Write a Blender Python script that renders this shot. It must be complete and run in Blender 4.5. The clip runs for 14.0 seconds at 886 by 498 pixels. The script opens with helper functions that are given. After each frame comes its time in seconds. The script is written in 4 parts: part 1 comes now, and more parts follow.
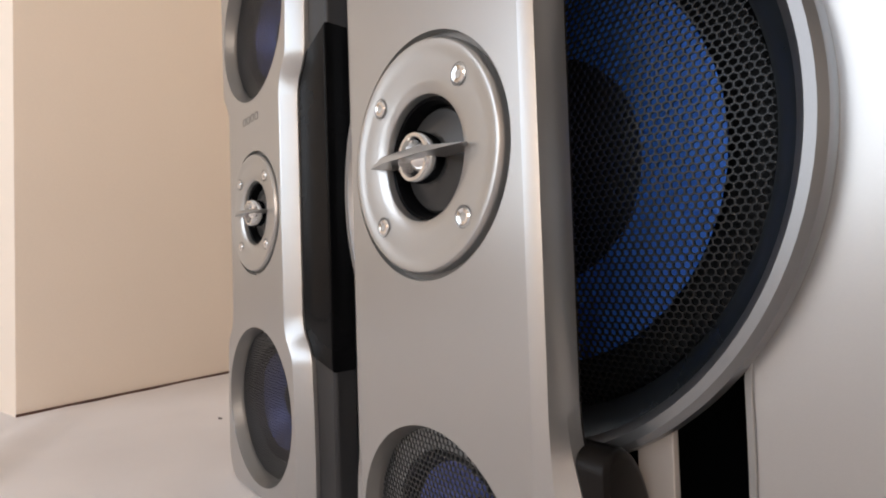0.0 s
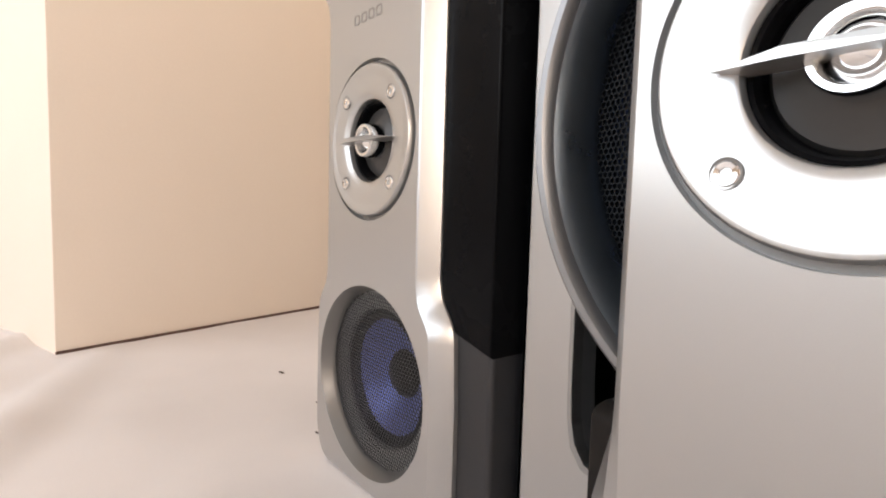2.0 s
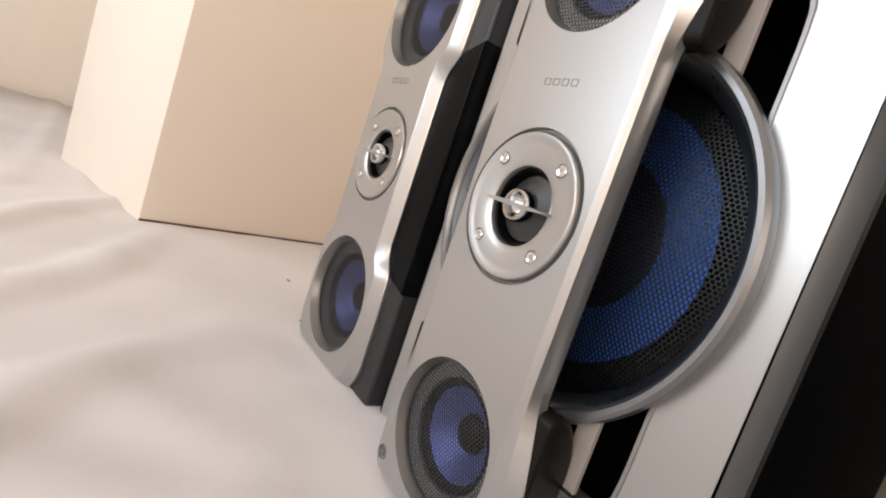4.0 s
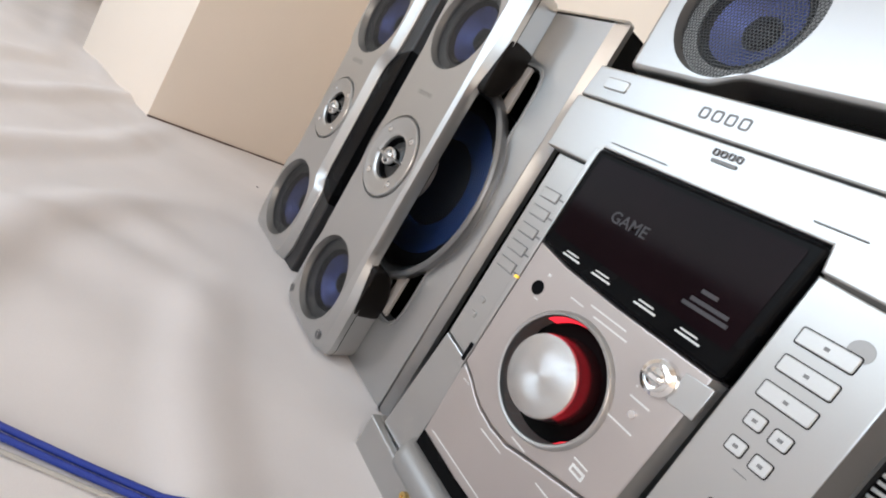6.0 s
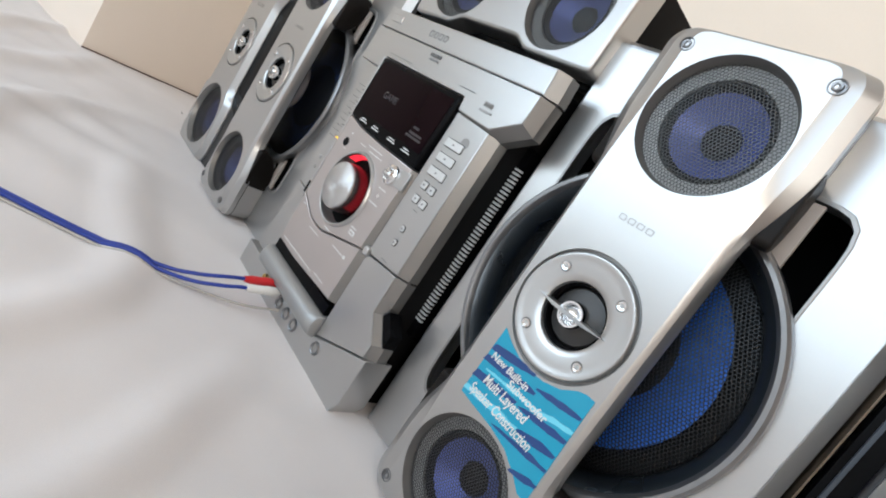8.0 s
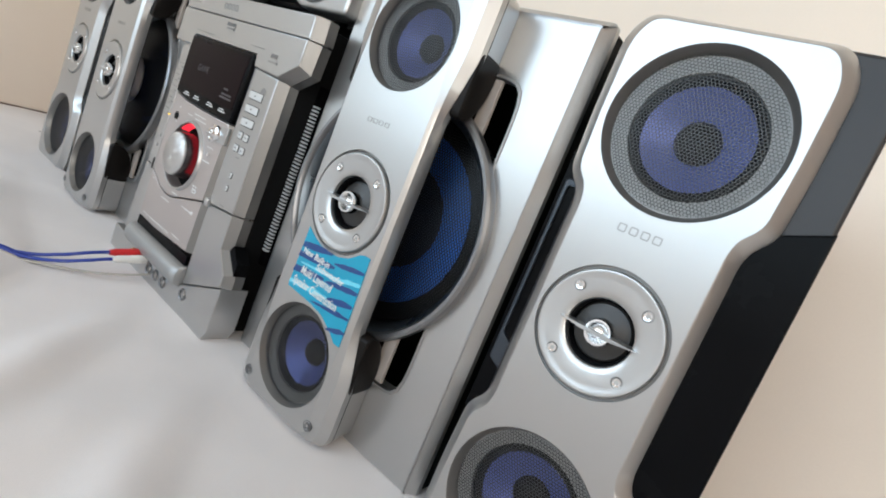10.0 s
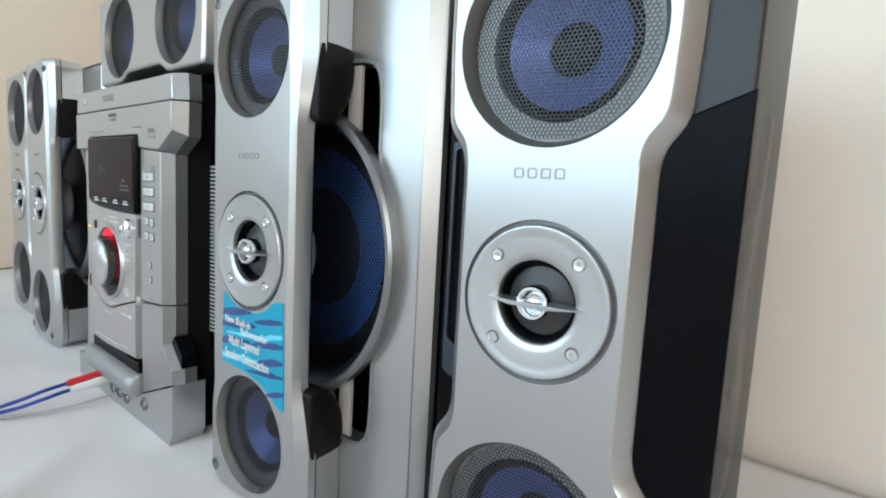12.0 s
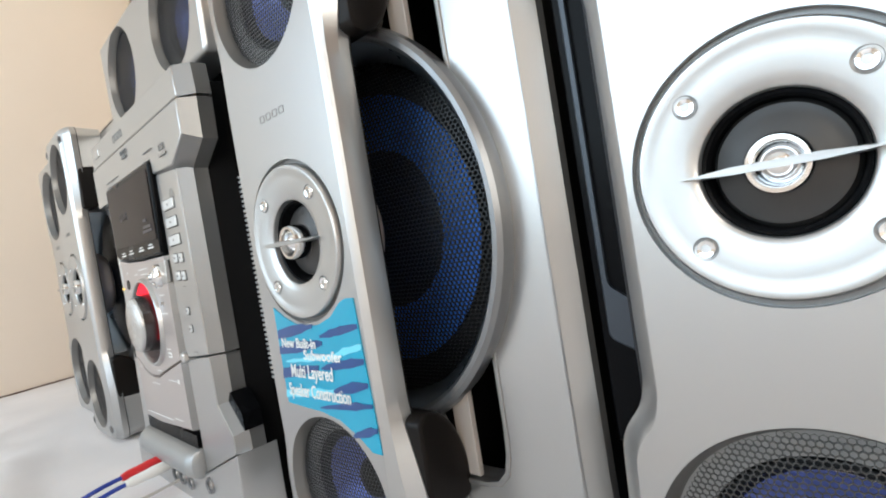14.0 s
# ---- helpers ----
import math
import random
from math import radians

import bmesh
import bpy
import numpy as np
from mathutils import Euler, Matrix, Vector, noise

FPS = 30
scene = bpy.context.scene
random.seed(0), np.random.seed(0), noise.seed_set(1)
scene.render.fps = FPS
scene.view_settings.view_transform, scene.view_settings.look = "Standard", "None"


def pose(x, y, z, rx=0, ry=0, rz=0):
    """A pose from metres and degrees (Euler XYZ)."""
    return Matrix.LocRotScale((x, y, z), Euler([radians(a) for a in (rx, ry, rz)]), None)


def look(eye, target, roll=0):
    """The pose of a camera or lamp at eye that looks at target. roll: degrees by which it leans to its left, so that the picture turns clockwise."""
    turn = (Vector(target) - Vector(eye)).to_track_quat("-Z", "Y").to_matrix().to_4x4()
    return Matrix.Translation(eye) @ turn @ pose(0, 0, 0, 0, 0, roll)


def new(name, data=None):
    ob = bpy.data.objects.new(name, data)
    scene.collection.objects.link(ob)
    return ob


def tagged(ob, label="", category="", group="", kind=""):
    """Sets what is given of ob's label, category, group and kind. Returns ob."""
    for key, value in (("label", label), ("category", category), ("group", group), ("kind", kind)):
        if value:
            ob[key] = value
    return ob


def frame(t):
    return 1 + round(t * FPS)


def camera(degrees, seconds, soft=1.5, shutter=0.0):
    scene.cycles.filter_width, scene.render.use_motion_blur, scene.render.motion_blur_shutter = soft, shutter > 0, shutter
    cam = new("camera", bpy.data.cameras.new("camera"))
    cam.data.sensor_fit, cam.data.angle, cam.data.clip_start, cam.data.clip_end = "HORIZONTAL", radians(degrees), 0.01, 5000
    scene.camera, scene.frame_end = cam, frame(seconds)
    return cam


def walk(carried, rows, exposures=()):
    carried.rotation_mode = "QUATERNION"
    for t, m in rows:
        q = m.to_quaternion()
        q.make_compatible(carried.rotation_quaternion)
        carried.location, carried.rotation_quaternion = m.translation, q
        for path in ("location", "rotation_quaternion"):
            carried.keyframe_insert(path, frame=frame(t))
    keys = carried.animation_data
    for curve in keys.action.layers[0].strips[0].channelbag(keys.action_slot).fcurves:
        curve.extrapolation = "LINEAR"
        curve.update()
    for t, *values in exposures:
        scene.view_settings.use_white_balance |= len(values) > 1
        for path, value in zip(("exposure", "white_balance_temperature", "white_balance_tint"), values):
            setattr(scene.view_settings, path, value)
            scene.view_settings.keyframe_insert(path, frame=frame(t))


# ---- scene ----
cam = camera(80.1, 14.0, soft=2.0)
PATH = [
    (0, (0.0583, 0.0438, 0.1711), (-1.4801, 1.3204, 0.2306), -1.86),
    (0.5, (0.0145, 0.0319, 0.1696), (-1.5346, 1.2967, 0.1895), -1.91),
    (1, (-0.0272, 0.0208, 0.1720), (-1.5698, 1.2925, 0.1157), -0.57),
    (1.5, (-0.0590, 0.0238, 0.1720), (-1.6080, 1.2828, 0.0482), 0.95),
    (2, (-0.0701, 0.0287, 0.1774), (-1.6314, 1.2686, 0.0197), 1.62),
    (2.2, (-0.0659, 0.0263, 0.1807), (-1.6337, 1.2569, 0.0142), 1.99),
    (4.5, (0.1939, -0.0702, 0.2330), (-1.3951, 1.1070, -0.0659), 22.70),
    (5, (0.2460, -0.0905, 0.2529), (-1.3120, 1.1088, -0.1137), 24.76),
    (5.5, (0.3157, -0.1093, 0.2591), (-1.2169, 1.1218, -0.1089), 28.21),
    (6, (0.3938, -0.1232, 0.2582), (-1.1056, 1.1531, -0.0925), 31.10),
    (6.5, (0.4769, -0.1362, 0.2673), (-0.9876, 1.1813, -0.0783), 32.40),
    (7, (0.5503, -0.1475, 0.2714), (-0.8821, 1.2068, -0.0663), 33.06),
    (7.5, (0.6269, -0.1487, 0.2708), (-0.7726, 1.2399, -0.0657), 33.24),
    (8, (0.6946, -0.1634, 0.2617), (-0.6550, 1.2760, -0.0647), 33.40),
    (8.5, (0.7574, -0.1641, 0.2682), (-0.5379, 1.3260, -0.0511), 32.71),
    (9, (0.8101, -0.1626, 0.2715), (-0.4350, 1.3733, -0.0296), 30.87),
    (9.2, (0.8300, -0.1602, 0.2696), (-0.4020, 1.3877, -0.0244), 29.55),
    (11.3, (0.9053, -0.1068, 0.2887), (-0.2873, 1.4731, 0.0027), 9.33),
    (11.5, (0.9129, -0.0844, 0.2826), (-0.3232, 1.4661, 0.0212), 7.60),
    (12, (0.9099, -0.0480, 0.2709), (-0.3725, 1.4698, 0.0431), 3.10),
    (12.5, (0.8902, -0.0210, 0.2541), (-0.4453, 1.4563, 0.0697), -0.74),
    (13, (0.8790, -0.0113, 0.2423), (-0.5068, 1.4226, 0.0883), -4.17),
    (13.5, (0.8433, 0.0018, 0.2205), (-0.5750, 1.4081, 0.1169), -7.10),
    (14, (0.8004, 0.0166, 0.2019), (-0.6276, 1.4160, 0.1522), -9.29),
]
EXPOSURES = [(0.0, -0.55, 6350, 13), (1.0, -0.48, 6500, 15), (2.0, -0.15, 6500, 13), (5.0, -0.33, 6200, 11), (6.5, -0.40, 5750, 6), (7.5, -0.4, 5600, 4), (9.0, -0.4, 5800, 6), (11.5, -0.33, 5200, -3), (12.5, -0.28, 5250, -2), (14.0, -0.1, 5600, 2)]
walk(cam, [(t, look(eye, target, roll)) for t, eye, target, roll in PATH], EXPOSURES)


# ---- light ----
world = bpy.data.worlds.new("world")
scene.world = world
world.use_nodes = True
wn = world.node_tree
sky = wn.nodes.new("ShaderNodeTexSky")
sky.sky_type, sky.sun_disc = "NISHITA", False
sky.sun_elevation, sky.sun_rotation = radians(35), radians(200)
wn.links.new(sky.outputs[0], wn.nodes["Background"].inputs[0])
wn.nodes["Background"].inputs[1].default_value = 0.12

WIN = (-2.1, 1.7, 0.35, 1.75)  # window in the front wall: x0, x1, z0, z1
FRONT, BACK, LEFT, RIGHT, TOP = -2.1, 0.62, -2.7, 2.6, 2.5
lamp = bpy.data.lights.new("window_light", "AREA")
lamp.shape, lamp.size, lamp.size_y, lamp.energy, lamp.color = "RECTANGLE", WIN[1] - WIN[0], WIN[3] - WIN[2], 58, (0.90, 0.96, 1.0)
new("window_light", lamp).matrix_world = look(((WIN[0] + WIN[1]) / 2, FRONT - 0.02, (WIN[2] + WIN[3]) / 2), ((WIN[0] + WIN[1]) / 2, 0, (WIN[2] + WIN[3]) / 2))
# unseen warm lamp on the right, added to brighten the wall end
lamp2 = bpy.data.lights.new("side_fill_light", "AREA")
lamp2.shape, lamp2.size, lamp2.size_y, lamp2.energy, lamp2.color = "RECTANGLE", 0.75, 1.5, 38, (1.0, 0.84, 0.68)
new("side_fill_light", lamp2).matrix_world = look((RIGHT + 0.02, -1.55, 1.0), (0, -1.55, 1.0))


# ---- materials ----
def material(name, colour, rough=0.5, metal=0.0, grain=0.0, grain_scale=400.0, bump=0.0, stain=0.0, stain_scale=12.0, coat=0.0, emit=0.0, rough_var=0.0):
    m = bpy.data.materials.new(name)
    m.use_nodes = True
    nt = m.node_tree
    b = nt.nodes["Principled BSDF"]
    b.inputs["Roughness"].default_value, b.inputs["Metallic"].default_value = rough, metal
    b.inputs["Coat Weight"].default_value, b.inputs["Coat Roughness"].default_value = coat, 0.12
    co = nt.nodes.new("ShaderNodeTexCoord")
    n1, n2 = nt.nodes.new("ShaderNodeTexNoise"), nt.nodes.new("ShaderNodeTexNoise")
    n1.inputs["Scale"].default_value, n2.inputs["Scale"].default_value = grain_scale, stain_scale
    n2.inputs["Detail"].default_value = 5
    for n in (n1, n2):
        nt.links.new(co.outputs["Object"], n.inputs["Vector"])
    r1, r2 = nt.nodes.new("ShaderNodeMapRange"), nt.nodes.new("ShaderNodeMapRange")
    r1.inputs["To Min"].default_value, r1.inputs["To Max"].default_value = 1 - grain, 1 + grain
    r2.inputs["From Min"].default_value, r2.inputs["From Max"].default_value = 0.3, 0.7
    r2.inputs["To Min"].default_value, r2.inputs["To Max"].default_value = 1 - stain, 1 + stain * 0.4
    nt.links.new(n1.outputs[0], r1.inputs[0])
    nt.links.new(n2.outputs[0], r2.inputs[0])
    mul = nt.nodes.new("ShaderNodeMath")
    mul.operation = "MULTIPLY"
    nt.links.new(r1.outputs[0], mul.inputs[0])
    nt.links.new(r2.outputs[0], mul.inputs[1])
    sc = nt.nodes.new("ShaderNodeVectorMath")
    sc.operation = "SCALE"
    sc.inputs[0].default_value = colour
    nt.links.new(mul.outputs[0], sc.inputs["Scale"])
    nt.links.new(sc.outputs[0], b.inputs["Base Color"])
    if rough_var:
        r3 = nt.nodes.new("ShaderNodeMapRange")
        r3.inputs["From Min"].default_value, r3.inputs["From Max"].default_value = 0.3, 0.7
        r3.inputs["To Min"].default_value, r3.inputs["To Max"].default_value = rough - rough_var, rough + rough_var
        nt.links.new(n2.outputs[0], r3.inputs[0])
        nt.links.new(r3.outputs[0], b.inputs["Roughness"])
    if bump:
        bp = nt.nodes.new("ShaderNodeBump")
        bp.inputs["Strength"].default_value, bp.inputs["Distance"].default_value = bump, 0.001
        nt.links.new(n1.outputs[0], bp.inputs["Height"])
        nt.links.new(bp.outputs[0], b.inputs["Normal"])
    if emit:
        b.inputs["Emission Color"].default_value = (*colour, 1)
        b.inputs["Emission Strength"].default_value = emit
    return m


silver = material("silver_paint", (0.47, 0.467, 0.46), 0.30, 0.84, 0.025, 2500, 0.03, 0.02, 4)
satin = material("satin_aluminium", (0.50, 0.50, 0.495), 0.30, 0.88, 0.02, 2500, 0.02, 0.01, 25)
taupe = material("taupe_metal_paint", (0.47, 0.425, 0.405), 0.34, 0.6, 0.03, 2500, 0.04, 0.06, 10, rough_var=0.05)
edge_grey = material("dark_silver_edge", (0.30, 0.29, 0.28), 0.36, 0.6, 0.03, 2000, 0.03, 0.06, 20)
brushed = material("brushed_aluminium", (0.62, 0.62, 0.61), 0.26, 1.0, 0.03, 2500, 0, 0.03, 25)
nt = brushed.node_tree
tg = nt.nodes.new("ShaderNodeTangent")
tg.direction_type, tg.axis = "RADIAL", "Y"
nt.links.new(tg.outputs[0], nt.nodes["Principled BSDF"].inputs["Tangent"])
nt.nodes["Principled BSDF"].inputs["Anisotropic"].default_value = 0.85
wv = nt.nodes.new("ShaderNodeTexWave")
wv.wave_type, wv.rings_direction = "RINGS", "Y"
wv.inputs["Scale"].default_value, wv.inputs["Distortion"].default_value = 900.0, 0.4
oc = nt.nodes.new("ShaderNodeTexCoord")
nt.links.new(oc.outputs["Object"], wv.inputs["Vector"])
gb = nt.nodes.new("ShaderNodeBump")
gb.inputs["Strength"].default_value, gb.inputs["Distance"].default_value = 0.35, 0.0002
nt.links.new(wv.outputs["Fac"], gb.inputs["Height"])
nt.links.new(gb.outputs[0], nt.nodes["Principled BSDF"].inputs["Normal"])
chrome = material("chrome", (0.85, 0.85, 0.85), 0.10, 1.0, 0.0, 500, 0, 0.05, 40, rough_var=0.05)
gloss_black = material("gloss_black_plastic", (0.0035, 0.0035, 0.004), 0.25, 0.0, 0.1, 900, 0, 0.2, 20, rough_var=0.06)
soft_black = material("satin_black_plastic", (0.011, 0.0092, 0.0082), 0.40, 0.0, 0.1, 2500, 0.1, 0.15, 20, rough_var=0.08)
cavity = material("black_inside", (0.003, 0.003, 0.003), 0.9, 0.0, 0.1, 900, 0, 0.1, 20)
flare_black = material("dark_polished_metal", (0.13, 0.152, 0.175), 0.30, 0.92, 0.05, 1500, 0, 0.1, 20, rough_var=0.05)
skirt_dark = material("dark_polished_skirt", (0.10, 0.092, 0.092), 0.22, 0.9, 0.03, 1500, 0, 0.06, 40)
bezel_grey = material("dark_silver_bezel", (0.19, 0.186, 0.18), 0.34, 0.6, 0.03, 2000, 0.03, 0.05, 20)
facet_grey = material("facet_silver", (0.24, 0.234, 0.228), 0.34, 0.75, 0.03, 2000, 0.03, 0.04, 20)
rim_grey = material("grey_satin_rim", (0.24, 0.24, 0.245), 0.3, 0.8, 0.03, 1500, 0, 0.05, 20)
lip_grey = material("grey_satin_lip", (0.34, 0.34, 0.335), 0.46, 0.6, 0.03, 1500, 0, 0.05, 20)
housing_pale = material("beige_housing", (0.44, 0.395, 0.355), 0.5, 0.1, 0.03, 1500, 0, 0.08, 20)
cup_grey = material("dark_grey_cone", (0.035, 0.033, 0.031), 0.38, 0.1, 0.05, 900, 0, 0.12, 60)
rubber = material("black_rubber", (0.008, 0.0085, 0.009), 0.55, 0.0, 0.1, 1500, 0.1, 0.2, 30)
mesh_black = material("black_wire_mesh", (0.006, 0.006, 0.0065), 0.4, 0.3, 0.1, 1500, 0, 0.15, 30)
mesh_grey = material("grey_wire_mesh", (0.075, 0.074, 0.072), 0.38, 0.7, 0.1, 1500, 0, 0.15, 30)
flange = material("grey_driver_flange", (0.33, 0.325, 0.315), 0.45, 0.4, 0.05, 1500, 0, 0.1, 30)
blue = material("blue_woven_cone", (0.07, 0.25, 0.92), 0.36, 0.2, 0.25, 900, 0.3, 0.1, 40)
violet = material("violet_blue_cone", (0.155, 0.195, 0.53), 0.32, 0.4, 0.15, 900, 0.2, 0.1, 40)
body_dark = material("dark_grey_vinyl", (0.006, 0.0058, 0.006), 0.55, 0.0, 0.15, 1200, 0.2, 0.15, 8)
grey_vinyl = material("grey_vinyl", (0.020, 0.0195, 0.021), 0.42, 0.1, 0.1, 1200, 0.1, 0.12, 8)
slate = material("blue_grey_plastic", (0.036, 0.043, 0.054), 0.35, 0.35, 0.05, 1500, 0.05, 0.08, 20)
glass_black = material("smoked_display", (0.007, 0.003, 0.0045), 0.09, 0.0, 0.1, 200, 0, 0.3, 20, rough_var=0.03)
for m in (glass_black, gloss_black, soft_black, body_dark, cavity, rubber):
    m.node_tree.nodes["Principled BSDF"].inputs["Specular IOR Level"].default_value = 0.1 if m in (cavity, body_dark) else (0.06 if m is gloss_black else 0.06 if m is glass_black else 0.12)
print_white = material("white_print", (0.72, 0.72, 0.70), 0.5, 0.0, 0.03, 900, 0, 0.05, 40)
print_grey = material("grey_print", (0.20, 0.20, 0.20), 0.5, 0.0, 0.05, 900, 0, 0.1, 40)
print_dim = material("dim_segments", (0.032, 0.027, 0.031), 0.4, 0.0, 0.05, 900, 0, 0.1, 40)
button_white = material("white_button", (0.62, 0.63, 0.63), 0.3, 0.3, 0.03, 900, 0, 0.05, 40)
red_glow = material("red_ring_lamp", (1.0, 0.03, 0.05), 0.3, 0, 0, 500, 0, 0, 20, emit=1.5)
amber = material("amber_lamp", (1.0, 0.6, 0.05), 0.3, 0, 0, 500, 0, 0, 20, emit=1.0)
red_plug = material("red_plug_plastic", (0.55, 0.015, 0.02), 0.35, 0, 0.05, 900, 0, 0.1, 60)
white_plug = material("white_plug_plastic", (0.78, 0.77, 0.74), 0.4, 0, 0.03, 900, 0, 0.06, 60)
blue_cable = material("blue_cable_jacket", (0.015, 0.04, 0.30), 0.42, 0, 0.05, 900, 0.05, 0.1, 60)
grey_cable = material("pale_cable_jacket", (0.45, 0.42, 0.38), 0.45, 0, 0.05, 900, 0.05, 0.1, 60)
brass = material("brass", (0.72, 0.52, 0.20), 0.25, 1.0, 0.03, 900, 0, 0.1, 60)
cyan = material("cyan_sticker", (0.022, 0.29, 0.45), 0.35, 0, 0.03, 900, 0, 0.05, 40, coat=0.3)
sky_blue = material("pale_blue_sticker", (0.18, 0.58, 0.72), 0.35, 0, 0.03, 900, 0, 0.05, 40, coat=0.3)
navy = material("navy_sticker", (0.012, 0.05, 0.19), 0.35, 0, 0.05, 900, 0, 0.08, 40, coat=0.3)
cloth = material("pale_cotton_sheet", (0.78, 0.735, 0.715), 0.85, 0, 0.05, 1600, 0.35, 0.07, 5)
speck = material("dark_speck", (0.07, 0.05, 0.04), 0.8, 0, 0.1, 900, 0, 0.1, 60)
cream = material("cream_wall_paint", (0.87, 0.76, 0.645), 0.6, 0, 0.02, 300, 0.1, 0.04, 2.5)
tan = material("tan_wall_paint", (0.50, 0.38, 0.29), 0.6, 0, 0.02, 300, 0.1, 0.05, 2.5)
white_paint = material("white_paint", (0.78, 0.77, 0.75), 0.6, 0, 0.02, 300, 0.1, 0.04, 2.5)
joint_brown = material("brown_joint", (0.10, 0.05, 0.035), 0.7, 0, 0.1, 300, 0.1, 0.1, 8)


# ---- building helpers ----
def finish(bm, sharp=32):
    bmesh.ops.recalc_face_normals(bm, faces=bm.faces)
    lim = radians(sharp)
    for f in bm.faces:
        f.smooth = True
    for e in bm.edges:
        if len(e.link_faces) == 2 and e.calc_face_angle(0) > lim:
            e.smooth = False
    return bm


def mesh_of(name, bm, mat, sharp=32):
    finish(bm, sharp)
    me = bpy.data.meshes.new(name)
    bm.to_mesh(me)
    bm.free()
    me.materials.append(mat)
    return me


def part(name, bm, mat, parent, label="", at=None):
    me = bm if isinstance(bm, bpy.types.Mesh) else mesh_of(name, bm, mat)
    ob = new(name, me)
    ob.parent = parent
    if at is not None:
        ob.location = at
    return tagged(ob, label)


def thing(name, m, label, category, group="", kind=""):
    ob = new(name)
    ob.empty_display_size = 0.05
    ob.matrix_world = m
    return tagged(ob, label, category, group, kind)


def inset(poly, d):
    out, n = [], len(poly)
    area = sum(poly[i][0] * poly[(i + 1) % n][1] - poly[(i + 1) % n][0] * poly[i][1] for i in range(n))
    s = 1 if area > 0 else -1
    for i in range(n):
        p0, p1, p2 = Vector(poly[i - 1]), Vector(poly[i]), Vector(poly[(i + 1) % n])
        a, b = (p1 - p0).normalized(), (p2 - p1).normalized()
        na, nb = Vector((-a.y, a.x)) * s, Vector((-b.y, b.x)) * s
        k = na + nb
        k = k / max(0.4, k.length_squared / 2)
        out.append(tuple(p1 + k * d))
    return out


def rounded(poly, r, steps=4):
    out, n = [], len(poly)
    for i in range(n):
        p0, p1, p2 = Vector(poly[i - 1]), Vector(poly[i]), Vector(poly[(i + 1) % n])
        rr = min(r, (p0 - p1).length * 0.45, (p2 - p1).length * 0.45)
        a, b = p1 + (p0 - p1).normalized() * rr, p1 + (p2 - p1).normalized() * rr
        for k in range(steps + 1):
            t = k / steps
            out.append(tuple(a * (1 - t) ** 2 + p1 * 2 * t * (1 - t) + b * t**2))
    return out


def circle(cx, cz, r, n=64):
    return [(cx + r * math.cos(2 * math.pi * i / n), cz + r * math.sin(2 * math.pi * i / n)) for i in range(n)]


def rect(x0, x1, z0, z1):
    return [(x0, z0), (x1, z0), (x1, z1), (x0, z1)]


def bridge(bm, a, b):
    n = len(a)
    for i in range(n):
        bm.faces.new((a[i], a[(i + 1) % n], b[(i + 1) % n], b[i]))


def ring(bm, poly, y):
    return [bm.verts.new((x, y, z)) for x, z in poly]


def close_loop(vs):
    return [(vs[i], vs[(i + 1) % len(vs)]) for i in range(len(vs))]


def slab(poly, y0, y1, bev=0.0, run=None, holes=(), steps=3, back=True, bm=None):
    """A plate with outline poly (x, z), from its front y0 back to y1, its front edge rounded by bev over run, with holes through it."""
    bm = bm or bmesh.new()
    run = run if run is not None else bev
    loops = []
    for k in range(steps + 1 if bev else 1):
        a = (k / steps) * math.pi / 2 if bev else 0
        loops.append(ring(bm, inset(poly, bev * (1 - math.sin(a))) if bev else poly, y0 + (run * (1 - math.cos(a)) if bev else 0)))
    loops.append(ring(bm, poly, y1))
    for a, b in zip(loops, loops[1:]):
        bridge(bm, a, b)
    for p, q in close_loop(loops[0]):
        bm.edges.get((p, q)).smooth = False
    fronts, backs = [loops[0]], [loops[-1]]
    for h in holes:
        a, b = ring(bm, h, y0), ring(bm, h, y1)
        bridge(bm, a, b)
        fronts.append(a)
        backs.append(b)
    for group in (fronts, backs) if back else (fronts,):
        if len(group) == 1:
            bm.faces.new(group[0])
            continue
        edges = []
        for vs in group:
            for p, q in close_loop(vs):
                e = bm.edges.get((p, q))
                edges.append(e or bm.edges.new((p, q)))
        bmesh.ops.triangle_fill(bm, use_beauty=True, use_dissolve=False, edges=edges)
    return bm


def loft(polys, holes=()):
    """A solid through outlines of equal count, [(outline, y)], from its front face, with holes, to its back edge."""
    bm = bmesh.new()
    loops = [ring(bm, poly, y) for poly, y in polys]
    for a, b in zip(loops, loops[1:]):
        bridge(bm, a, b)
    edges = [bm.edges.get(pq) for pq in close_loop(loops[0])]
    for h in holes:
        a, b = ring(bm, h, polys[0][1]), ring(bm, h, polys[-1][1])
        bridge(bm, a, b)
        edges += [bm.edges.get(pq) for pq in close_loop(a)]
    bmesh.ops.triangle_fill(bm, use_beauty=True, use_dissolve=False, edges=edges)
    return bm


def mirrored(half, r, mid=0.0, steps=3):
    """A closed outline from the (x, z) points of its upper right quarter, mirrored to all four."""
    up = [(x, mid + z) for x, z in half]
    low = [(x, mid - z) for x, z in half]
    side = low[::-1] + up
    return rounded(side + [(-x, z) for x, z in side[::-1]], r, steps)


